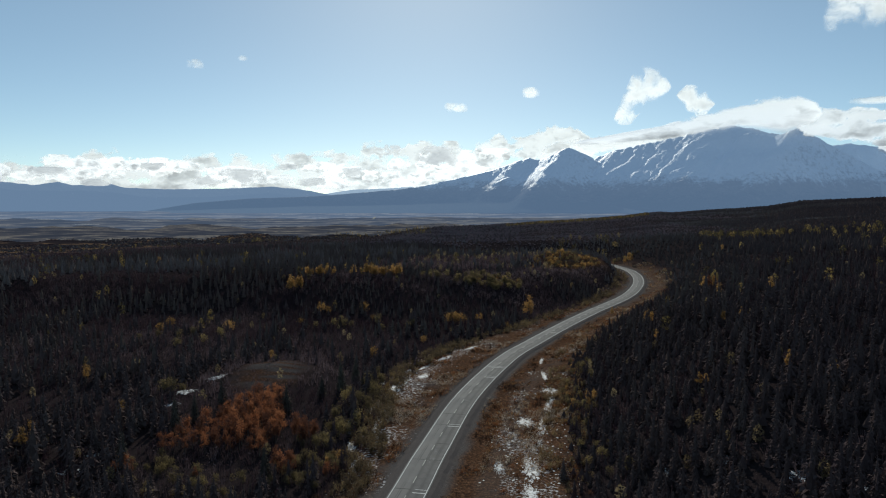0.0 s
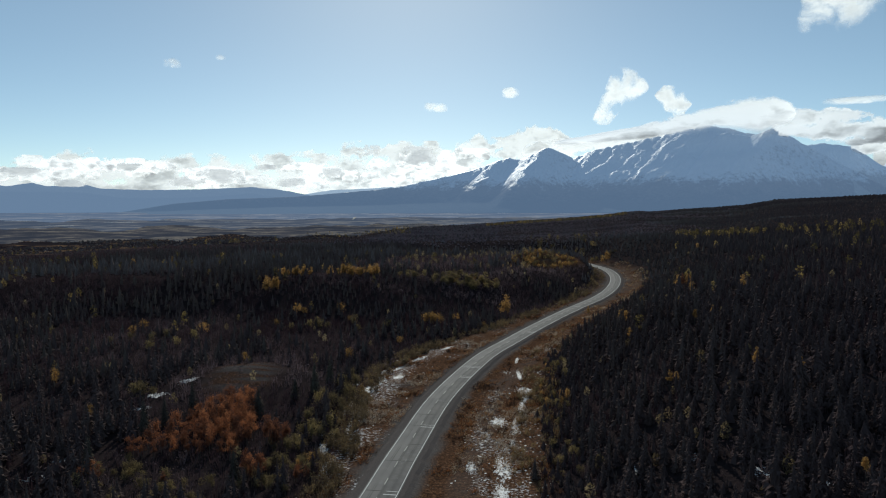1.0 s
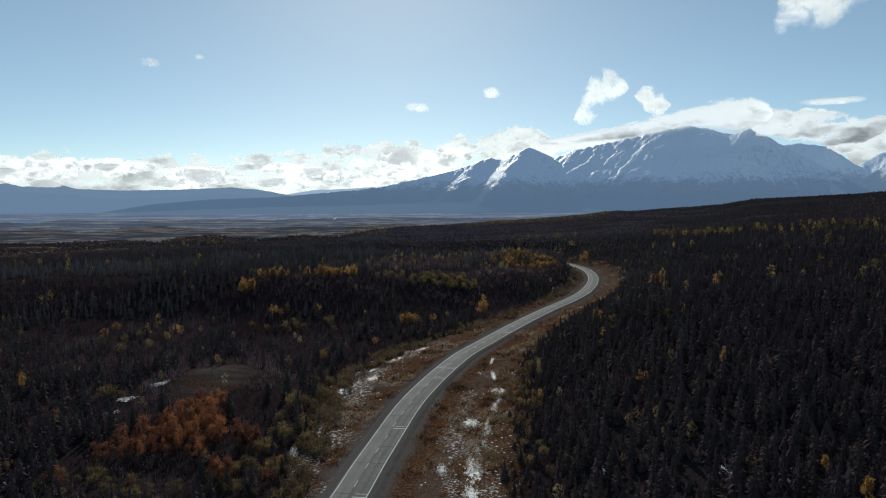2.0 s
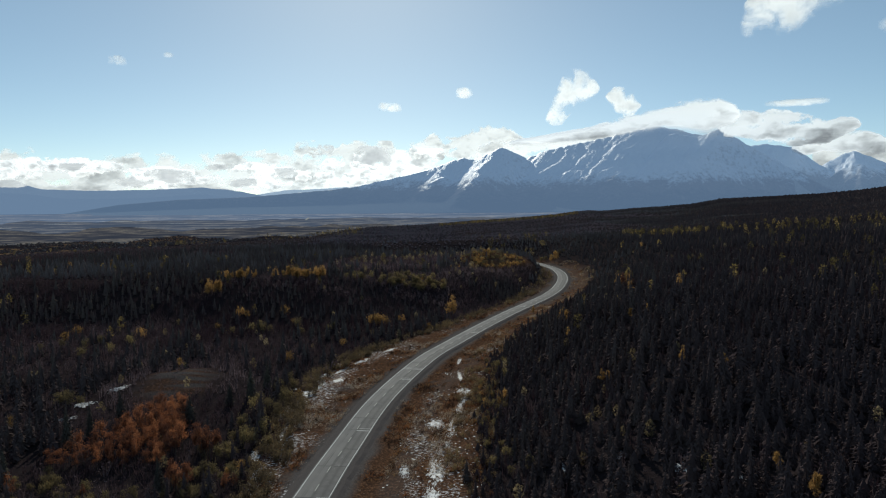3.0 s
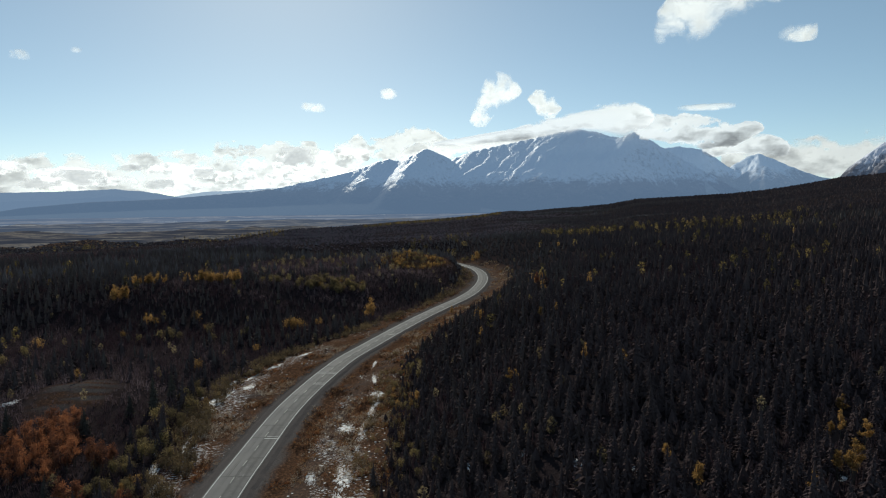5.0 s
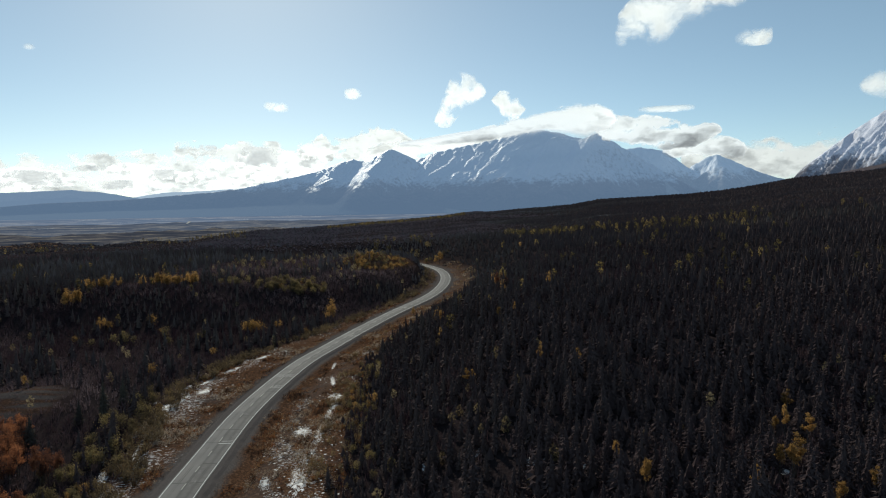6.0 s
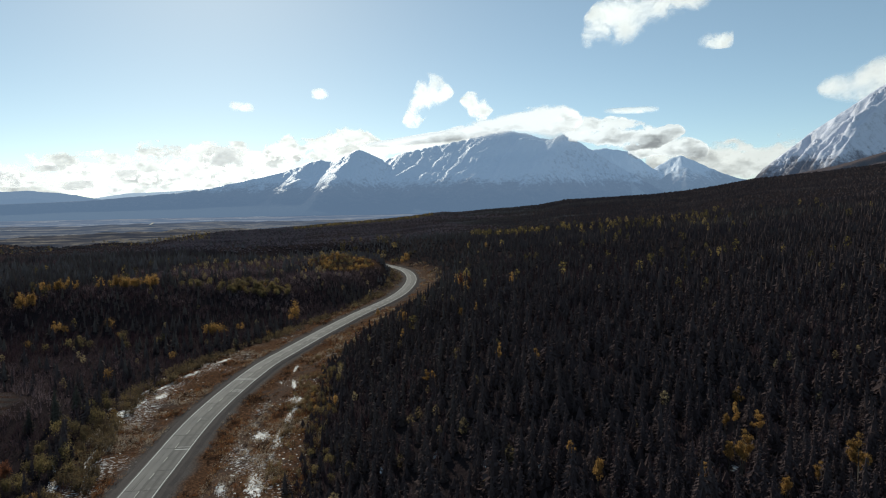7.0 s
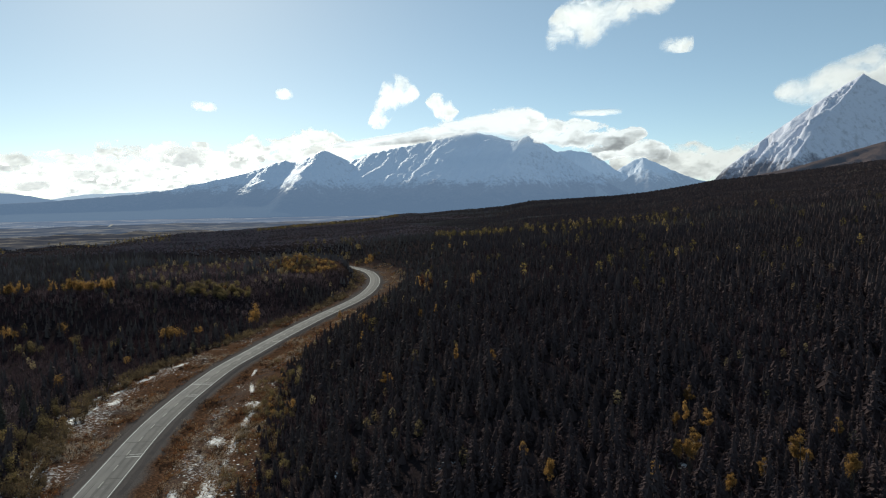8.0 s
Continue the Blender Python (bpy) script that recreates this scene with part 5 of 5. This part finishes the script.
def clump(cx, cy, rx, ry, n, seed, scale=1.0, tilt=0.0):
    rng = np.random.default_rng(seed)
    out = []
    for k in range(n):
        a, q = rng.uniform(0, 6.28), math.sqrt(rng.uniform(0, 1))
        u, v = rx * q * math.cos(a), ry * q * math.sin(a)
        out.append((cx + u * math.cos(tilt) - v * math.sin(tilt), cy + u * math.sin(tilt) + v * math.cos(tilt), scale))
    return out


orange = [leafy_kind("aspen_tree", 700 + k, M_ORANGE, 6.6, 1.7, 1150, 0.135, "orange autumn aspen in a thicket", "tree", "orange aspen thicket", 2, 0.4, 1.2) for k in range(4)]


def thicket(n, seed):
    """Spots over a wedge that narrows uphill, evenly spread."""
    rng = np.random.default_rng(seed)
    out = []
    while len(out) < n:
        py = rng.uniform(140, 177)
        px = rng.uniform(np.interp(py, [139, 145, 157, 169, 177], [-58, -55, -51.5, -49.5, -46]), np.interp(py, [139, 145, 153, 172, 177], [-37, -35.5, -35, -39.5, -43]))
        if all(math.hypot(px - q[0], (py - q[1]) * 0.8) > 2.0 for q in out):
            out.append((px, py, np.interp(py, [140, 150, 177], [0.66, 0.86, 0.82])))
    return out


plant_out(orange, thicket(74, 4) + clump(-29, 148, 3.6, 3, 9, 3, 0.92) + clump(-30, 129.5, 2, 2, 5, 5, 0.85) + clump(-20.5, 129, 1.6, 2, 4, 6, 0.42)
          + [(-46, 127, 0.55), (-60.3, 128.5, 0.8), (-62, 128, 0.6), (-58.5, 127, 0.6), (105, 262, 0.95), (107, 263, 0.85), (108.5, 262, 0.7)], 31)
yellow = [leafy_kind("aspen_tree", 720 + k, M_YELLOW, 6.5, 1.6, 480, 0.2, "golden yellow autumn aspen among dark spruces", "tree", "yellow aspens", 1 + k % 2, 0.35) for k in range(4)]
plant_out(yellow, clump(-75.5, 350, 5.5, 4, 11, 11, 0.9) + clump(-56, 320, 5, 4, 6, 12, 0.7) + clump(-35, 373, 15, 3.5, 36, 13, 1.0) + clump(-67, 374, 10, 3.5, 22, 14, 0.85)
          + clump(60, 432, 10, 12, 5, 16, 0.5)
          + [(41.7, 325, 1.15), (43, 327, 1.3), (44, 324, 1.0), (17, 308, 0.6), (19, 310, 0.6), (103, 263, 0.9), (106, 261, 0.8), (157, 566, 1.5), (160, 570, 1.3), (154, 569, 1.2)]
          + [(-105, 200, 0.8), (-52, 211, 0.55), (-79, 167, 0.6), (-88, 141, 0.75), (-90, 148, 0.7), (72, 228, 0.9), (97, 233, 0.8), (117, 237, 0.9)]
          + [(73, 235, 0.8), (186, -0 + 447, 0.9), (-186, 448, 0.9), (-161, 449, 0.95), (-21, 137, 0.4), (-22, 134, 0.35), (81, 317, 0.5), (82, 320, 0.6), (39, 174, 0.5), (40, 171, 0.55), (38, 168, 0.45)], 32)
fine_yellow = [leafy_kind("aspen_tree", 780 + k, M_YELLOW, 5.2, 1.2, 1500, 0.09, "small golden aspen standing among near spruces", "tree", "near yellow aspens", 1 + k, 0.5, 0.85) for k in range(2)]
plant_out(fine_yellow, [(100.6, 97, 1.05), (82.5, 75, 1.4), (83.8, 76.2, 1.1), (81.6, 76.4, 1.1), (93, 89, 1.15), (91.6, 89.6, 1.0), (94.2, 85.5, 1.2), (63.5, 88.5, 1.05), (74, 72, 1.0), (62, 78, 1.1), (92.7, 66, 1.4), (94.3, 66.8, 1.2), (110, 75, 1.1), (80.5, 65.5, 1.05), (86.6, 66, 0.85), (95.5, 61, 1.15), (69, 130.5, 1.05), (74.7, 125, 1.0), (57, 145, 1.1), (58.3, 144, 0.85), (65, 200, 1.05), (79.5, 187, 1.0), (84, 186, 1.0)], 35)
gold = [leafy_kind("willow_bush", 760 + k, M_YELLOW, 3.6, 2.3, 380, 0.245, "rounded golden willow bush beside the road verge", "shrub", "golden bushes", 4, 0.2) for k in range(2)]
plant_out(gold, clump(86, 462, 22, 20, 70, 15, 0.6) + clump(30, 371, 16, 9, 12, 17, 0.6) + [(34.6, 172, 0.3), (35.5, 174.5, 0.34), (36.1, 188, 0.32), (37, 190.5, 0.3), (42.6, 213, 0.34), (42, 208, 0.3), (31, 159, 0.26), (35.5, 182, 0.32), (33, 162.5, 0.27), (7, 304, 1.15), (9.6, 305.5, 1.1), (4.6, 306, 1.1), (7.2, 307.5, 1.25), (11.5, 307, 0.8), (-14, 188, 0.7), (-23, 233, 0.8), (29, 290, 0.7), (-6, 262, 0.6), (12, 276, 0.55), (-20, 138, 0.55), (38, 178, 0.4), (34, 160, 0.35), (-120, 300, 1.1), (-90, 290, 0.9), (-62, 300, 0.9), (-36, 322, 1.0), (-30, 310, 0.8), (-118, 285, 0.9)], 34)
olive = [leafy_kind("willow_tree", 740 + k, M_OLIVE, 4.6, 1.9, 420, 0.21, "olive-green willow with thinning autumn leaves", "tree", "olive willows", 3, 0.3) for k in range(3)]
plant_out(olive, clump(28, 370, 19, 12, 62, 21, 0.9) + clump(86, 462, 22, 20, 80, 18, 0.52) + clump(2, 368, 12, 8, 12, 22, 0.85) + clump(-21, 168, 5, 22, 16, 23, 0.75, 0.1) + clump(-25, 138, 5, 18, 20, 44, 0.62, 0.1) + clump(-17, 195, 4, 14, 8, 24, 0.8) + clump(-75, 184, 6, 5, 4, 25, 0.8) + clump(-42, 125, 17, 8, 34, 45, 0.5) + clump(-56, 134, 6, 4, 9, 46, 0.5) + clump(-27, 136, 5, 10, 14, 47, 0.5)
          + clump(-31, 291, 25, 12, 10, 26, 0.9) + clump(35, 170, 3, 14, 8, 27, 0.45) + clump(43, 205, 3, 14, 5, 28, 0.6) + clump(158, 590, 14, 6, 8, 29, 1.0)
          + clump(-100, 262, 20, 16, 8, 30, 0.9) + clump(33, 142, 3, 20, 11, 41, 0.5) + clump(39, 180, 3, 16, 9, 42, 0.5) + clump(45, 214, 3, 12, 6, 43, 0.5), 33)


# ---------------------------------------------------------------- brush, tufts, far leafy woods
def brush():
    x, y = jitter_grid(-260, 230, 55, 380, 2.4, 41)
    d, _ = off_road(x, y)
    o = openness(x, y)
    rng = np.random.default_rng(42)
    ok = np.where(d > 0, (d > right_edge(y) - 1) & (rng.uniform(0, 1, len(x)) < 0.6 * smooth(0.36, 0.58, fbm(x / 14, y / 14, 58, 3)) + 0.25), (d < -left_edge(y) + 1) & (rng.uniform(0, 1, len(x)) < 0.46 + o * 0.6)) & view_wedge(x, y) 
    x, y = x[ok], y[ok]
    h = rng.uniform(1.6, 4.2, len(x)) * (0.6 + 0.8 * fbm(x / 25, y / 25, 43))
    h = np.where(d[ok] > 0, h * 0.95, h) * (1 - 0.6 * smooth(1.2, 0.7, np.hypot((x + 50) / 12, (y - 200) / 15)))
    tint = np.clip(fbm(x / 50, y / 50, 44, 2) * 1.3 + fbm(x / 18, y / 18, 45) * 0.7 - 0.6 + 0.25 * blob(x, y, -48, 203, 20, 16) + 0.22 * np.clip(o[ok] - 0.5, 0, 0.5) + rng.normal(0, 0.15, len(x)) - 0.15 - 0.15 * (d[ok] > 0), 0, 1)
    T = [twig_template(9, 800 + k, 0.55, 1) for k in range(5)]
    scatter("brush", T, x, y, h, h, M_TWIG, "bare grey-brown autumn brush between the spruces", "shrub", 46, tint)


def verge_plants():
    x, y = jitter_grid(-50, 180, 70, 560, 0.8, 51)
    d, _ = off_road(x, y)
    rng = np.random.default_rng(52)
    n = fbm(x / 7, y / 7, 53, 4)
    ok = (np.abs(d) > 6.2) & np.where(d > 0, d < right_edge(y) + 3, d > -left_edge(y) - 3) & (rng.uniform(0, 1, len(x)) < smooth(0.40, 0.58, n) * 0.85 + 0.12)
    ok &= (y < 260) | (rng.uniform(0, 1, len(x)) < np.interp(y, [260, 400], [0.7, 0.4]))
    ok &= ~((d > 12.5) & (d < 19) & (y < 225) & (rng.uniform(0, 1, len(x)) < 0.6))
    x, y, n, d = x[ok], y[ok], n[ok], d[ok]
    h = rng.uniform(0.3, 0.8, len(x)) * (0.6 + 1.2 * smooth(0.4, 0.7, n))
    tint = np.clip(fbm(x / 11, y / 11, 54, 3) * 1.7 - 0.35 + rng.normal(0, 0.28, len(x)) + 0.18 * ((d > 12) & (d < 19)) + 0.3 * (y > 390) + 0.33 * (d < -11) - 0.1 * ((d > 6) & (d < 12)), 0, 1)
    T = [twig_template(8, 820 + k, 0.9, 2) for k in range(5)]
    scatter("tundra_tufts", T, x, y, h, h * 1.5, M_TUFT, "rust, ochre and brown dwarf birch and grass tufts on the verge", "grass", 55, tint, 0.03)
    q = np.flatnonzero((rng.uniform(0, 1, len(x)) < np.where(y < 260, 0.13, 0.05)) & (np.abs(d) > 7.5))
    hb = rng.uniform(0.45, 1.2, len(q))
    scatter("dwarf_birch", [twig_template(26, 835 + k, 0.95, 3) for k in range(5)], x[q], y[q], hb, hb * 1.3, M_TUFT, "low rounded dwarf birch bushes in rust and dark brown", "shrub", 57,
            np.clip(rng.normal(0.28, 0.22, len(q)), 0, 1), 0.05)
    # taller willow scrub along both wood edges
    e = np.where(d > 0, right_edge(y) - d, left_edge(y) + d)
    k = np.flatnonzero((e < np.where(d < 0, 4.5, 7)) & (e > -3) & (rng.uniform(0, 1, len(x)) < 0.26 + 0.25 * (d < 0) - 0.18 * ((d > 0) & (y > 215))))
    h = np.where(d[k] < 0, rng.uniform(1.0, 3.0, len(k)), rng.uniform(0.8, 2.0, len(k)))
    T = [twig_template(15, 840 + q, 0.6, 3) for q in range(5)]
    scatter("willow_scrub", T, x[k], y[k], h, h, M_WILLOW, "knee-high to head-high olive and brown willow scrub at the wood edge", "shrub", 56,
            np.clip(rng.normal(0.5, 0.25, len(k)) + 0.25 * (d[k] > 0), 0, 1))


def far_leafy():
    rng = np.random.default_rng(61)
    a, r = [], []
    for az0, az1, r0, r1, n in ((5, 16.5, 1380, 1500, 420), (-10, -1.5, 960, 1500, 260), (-33, -12, 760, 1150, 120), (20, 26.5, 600, 660, 85), (27, 40, 560, 700, 100), (-32, 4, 440, 560, 50), (30, 58, 300, 700, 70), (14, 40, 200, 560, 40), (-34, -5, 300, 460, 24), (8, 14, 640, 720, 50)):
        a.append(rng.uniform(az0, az1, n))
        r.append(rng.uniform(r0, r1, n))
    a, r = np.radians(np.concatenate(a)), np.concatenate(r)
    x, y = 10 + r * np.sin(a), r * np.cos(a)
    d, _ = off_road(x, y)
    ok = (d > right_edge(y) + 2) | (d < -left_edge(y) - 4)
    x, y = x[ok], y[ok]
    h = rng.uniform(3.5, 7, len(x))
    scatter("aspen_woods", [puff_template(40, 860 + k, 0.26) for k in range(5)], x, y, h, h, M_LEAFMIX, "scattered far yellow aspens in the spruce forest", "forest", 62,
            np.clip(rng.normal(0.45, 0.2, len(x)), 0, 1), 0.0)


def saplings():
    """Small half-bare aspens and willows whose thin pale crowns catch the sun between the spruces."""
    rng = np.random.default_rng(63)
    x, y = jitter_grid(-330, 240, 75, 520, 9.5, 64)
    d, _ = off_road(x, y)
    ok = np.where(d > 0, (d > right_edge(y) + 1) & (rng.uniform(0, 1, len(x)) < 0.2), (d < -left_edge(y)) & (rng.uniform(0, 1, len(x)) < 0.2)) & view_wedge(x, y)
    ok &= fbm(x / 55, y / 55, 68, 3) > 0.44
    x, y = x[ok], y[ok]
    h = rng.uniform(1.8, 3.8, len(x))
    rng2 = np.random.default_rng(67)
    x, y = np.append(x, rng2.uniform(120, 152, 16)), np.append(y, rng2.uniform(618, 634, 16))
    h = np.append(h, rng2.uniform(4, 6.5, 16))
    x, y = np.append(x, rng2.uniform(-20, 95, 150)), np.append(y, rng2.uniform(385, 560, 150))
    h = np.append(h, rng2.uniform(2, 4.5, 150))
    spots = np.array(PALE_SPOTS)
    x, y, h = np.append(x, spots[:, 0]), np.append(y, spots[:, 1]), np.append(h, rng2.uniform(2.6, 3.8, len(spots)))
    scatter("aspen_saplings", [puff_template(70, 900 + k, 0.3) for k in range(6)], x, y, h, h * 0.9, M_PALE, "small half-bare aspens with pale yellow-grey leaves", "tree", 65, rng.uniform(0.1, 0.9, len(x)), 0.0)


def valley_woods():
    x, y = jitter_grid(-1600, 500, 600, 2300, 7, 65)
    rng = np.random.default_rng(66)
    n = fbm(x / 260, y / 50, 67, 4)
    ok = view_wedge(x, y, -38, 16) & (valley_share(x, y) > 0.3) & (n > 0.53) & (rng.uniform(0, 1, len(x)) < 0.75)
    x, y = x[ok], y[ok]
    h = rng.uniform(1.4, 2.8, len(x))
    scatter("valley_woods", [cone_template(4, 620 + k) for k in range(4)], x, y, h, h * 6, M_SPRUCE, "strips of dark spruce woods across the valley plain", "forest", 68)
    xs, ys = jitter_grid(-1100, 420, 520, 1500, 6.5, 75)
    n = fbm(xs / 180, ys / 40, 76, 4)
    ok = view_wedge(xs, ys, -38, 14) & (valley_share(xs, ys) > 0.15) & (n > 0.44) & (rng.uniform(0, 1, len(xs)) < 0.7)
    xs, ys, n = xs[ok], ys[ok], n[ok]
    hs = rng.uniform(0.7, 1.7, len(xs))
    scatter("valley_scrub", [cone_template(4, 640 + k) for k in range(4)], xs, ys, hs, hs * 7, M_TWIG, "low brown willow scrub on the near valley plain", "shrub", 77, np.clip(3.2 * (n - 0.44) - 0.1 + rng.normal(0, 0.15, len(xs)), 0, 1))
    y2 = y + rng.normal(0, 8, len(y))
    k = rng.uniform(0, 1, len(x)) < 0.12
    scatter("valley_aspens", [puff_template(14, 880 + q, 0.5) for q in range(4)], x[k] + 30, y2[k] + 25, h[k] * 0.8, h[k] * 1.4, M_LEAFMIX, "thin yellow aspen strips across the valley plain", "forest", 69)


def hill_brush():
    x, y = jitter_grid(-85, 150, 345, 620, 3.0, 47)
    d, _ = off_road(x, y)
    o = openness(x, y)
    rng = np.random.default_rng(48)
    ok = (d < -left_edge(y) - 1) & (o > 0.45) & (rng.uniform(0, 1, len(x)) < 0.9) & (np.hypot((x - 90) / 24, (y - 466) / 22) > 1)
    x, y = x[ok], y[ok]
    h = rng.uniform(1.6, 3.6, len(x))
    tint = np.clip(fbm(x / 20, y / 20, 49, 3) * 1.3 + 0.12 + rng.normal(0, 0.15, len(x)), 0, 1)
    scatter("brush", [twig_template(9, 810 + k, 0.6, 2) for k in range(5)], x, y, h, h * 1.2, M_TWIG, "pale grey-brown leafless brush on the hill by the bend", "shrub", 49, tint)


def left_woods():
    x, y = jitter_grid(-400, 75, 330, 690, 3.6, 91)
    d, _ = off_road(x, y)
    rng = np.random.default_rng(92)
    n = fbm(x / 45, y / 45, 93, 3)
    ok = ((d < -left_edge(y) - 2) | (np.abs(d) > 1e5)) & view_wedge(x, y) & (valley_share(x, y) < 0.5) & (rng.uniform(0, 1, len(x)) < 0.25 + 0.5 * smooth(0.4, 0.6, n))
    x, y, n = x[ok], y[ok], n[ok]
    h = rng.uniform(2.4, 4.8, len(x))
    scatter("bare_woods", [twig_template(6, 940 + k, 0.6, 1) for k in range(5)], x, y, h, h * 1.3, M_TWIG, "leafless purple-brown birch woods between the spruces", "forest", 94,
            np.clip(1.2 * n - 0.2 + rng.normal(0, 0.12, len(x)), 0, 0.7))


brush()
left_woods()
hill_brush()
verge_plants()
far_leafy()
saplings()
valley_woods()


# ---------------------------------------------------------------- old snow and ice
def snow_patch(name, cx, cy, rx, ry, seed, label, turn=0.0, n=40, fine=1.0):
    """A thin ragged sheet of old snow lying on the ground, thickest in its middle."""
    rng = np.random.default_rng(seed)
    u = np.linspace(-1.15, 1.15, n)
    U, V = np.meshgrid(u, u, indexing="ij")
    dens = 1 - (U ** 2 + V ** 2) + (fbm(U * 4.5 * fine + seed, V * 9.0 * fine, seed, 5, 0.7) - 0.5) * 3.7 - 0.12
    c, s = math.cos(turn), math.sin(turn)
    X, Y = cx + U * rx * c - V * ry * s, cy + U * rx * s + V * ry * c
    Z = land(X, Y) - 0.12 + 0.22 * np.clip(dens, -0.4, 1)
    f = grid_faces(n, n)
    k = (dens > -0.2).ravel()
    f = f[k[f].all(1)]
    used, inv = np.unique(f, return_inverse=True)
    P = np.stack([X, Y, Z], -1).reshape(-1, 3)[used]
    thing(name, mesh_from(name, P, inv.reshape(f.shape), M_SNOW, True), label, "snow", "", "old snow patches")


for k, (cx, cy, rx, ry, tn) in enumerate(((31.6, 187, 2.6, 5.0, 0.0), (28.6, 172, 1.3, 8.0, -0.25), (25.0, 157, 1.3, 8.0, -0.2), (19.0, 131, 2.2, 9.0, -0.05), (17.5, 119, 1.8, 6.0, 0.0), (21.5, 161, 2.4, 5.0, 0.2),
                                          (32.6, 205, 0.9, 8.0, -0.05), (35, 228, 0.8, 7.0, -0.2), (12.8, 133, 1.4, 4.0, 0.0), (22, 144, 1.2, 5.0, -0.3), (30.5, 179, 1.2, 5.0, -0.2))):
    snow_patch("snow_patch", cx, cy, rx, ry, 900 + k, "ragged strip of melting snow on the brown verge", tn, 66, 2.2)
for k, (cx, cy, rx, ry, tn) in enumerate(((-65.6, 197, 3.6, 3.0, 0.3), (-69.7, 186, 3.2, 2.6, 0.5), (-69.9, 175, 3.0, 2.0, 0.2), (-72, 131, 2.6, 1.8, 0.0), (-72, 140, 2.0, 1.6, 0.0))):
    snow_patch("snow_patch", cx, cy, rx, ry, 940 + k, "shaded snow patch in a forest gap", tn)
for k, (cx, cy, rx, ry, tn) in enumerate(((76, 79, 2.0, 1.4, 0.0), (84, 78, 1.6, 1.2, 0.4), (93, 74, 1.5, 1.2, 0.4), (60, 92, 1.4, 2.0, 0.2), (55, 100, 1.5, 2.4, 0.2), (49, 113, 1.5, 2.4, 0.0), (41, 118, 1.0, 3.0, 0.0), (106, 83, 1.4, 1.4, 0.0), (141, 122, 1.6, 1.4, 0.0))):
    snow_patch("snow_patch", cx, cy, rx, ry, 980 + k, "small snow patch on the forest floor between spruces", tn)
for k, (cx, cy, rx, ry, tn) in enumerate(((-13.2, 183, 2.0, 3.2, 0.0), (-12, 191, 2.2, 4.0, 0.1), (-4.4, 208, 2.0, 5.0, -0.3), (-18.5, 146, 1.4, 4.5, 0.1), (-16.5, 135, 1.0, 4.0, 0.1), (2, 232, 1.6, 6.0, -0.5), (12, 250, 1.4, 5.0, -0.6),
                                          (-16.5, 172, 0.9, 9.0, -0.1), (-14.6, 160, 0.7, 7.0, 0.0), (-9.5, 200, 0.8, 9.0, -0.25), (-15.5, 198, 1.4, 5.0, -0.2), (-4.5, 220, 0.9, 8.0, -0.4), (-10, 214, 1.2, 5.0, -0.3), (-20.5, 158, 0.9, 6.0, 0.1), (-1.5, 240, 0.9, 6.0, -0.5), (-13.4, 150, 0.5, 8.0, 0.0))):
    snow_patch("snow_patch", cx, cy, rx, ry, 960 + k, "thin snow among the grass of the verge", tn, 52, 2.0)


def snow_flecks():
    x, y = jitter_grid(-40, 60, 70, 290, 1.0, 71)
    d, _ = off_road(x, y)
    rng = np.random.default_rng(72)
    n = fbm(x / 9, y / 9, 73, 3)
    z1 = (d > 11) & (d < right_edge(y) + 1)
    z2 = (d < -9) & (d > -left_edge(y) - 2)
    ok = (z1 & (n > 0.47) & (y < 215) & (rng.uniform(0, 1, len(x)) < 0.4)) | (z2 & (n > 0.46) & (y > 150) & (rng.uniform(0, 1, len(x)) < 0.5))
    x, y = x[ok], y[ok]
    V, F = [(0, 0, 0.22)], []
    for j in range(7):
        V.append((math.cos(j * 0.9) * (0.6 + 0.5 * (j * 37 % 10) / 10), math.sin(j * 0.9) * (0.6 + 0.5 * (j * 53 % 10) / 10), 0.02))
    F = [(0, 1 + j, 1 + (j + 1) % 7) for j in range(7)]
    s = 0.08 + 0.3 * rng.uniform(0, 1, len(x)) ** 2
    scatter("snow_flecks", [(np.array(V), np.array(F))], x, y, s * 0.8, s, M_SNOW, "scattered flecks of melting snow on the verges", "snow", 74, None, 0.0)


snow_flecks()
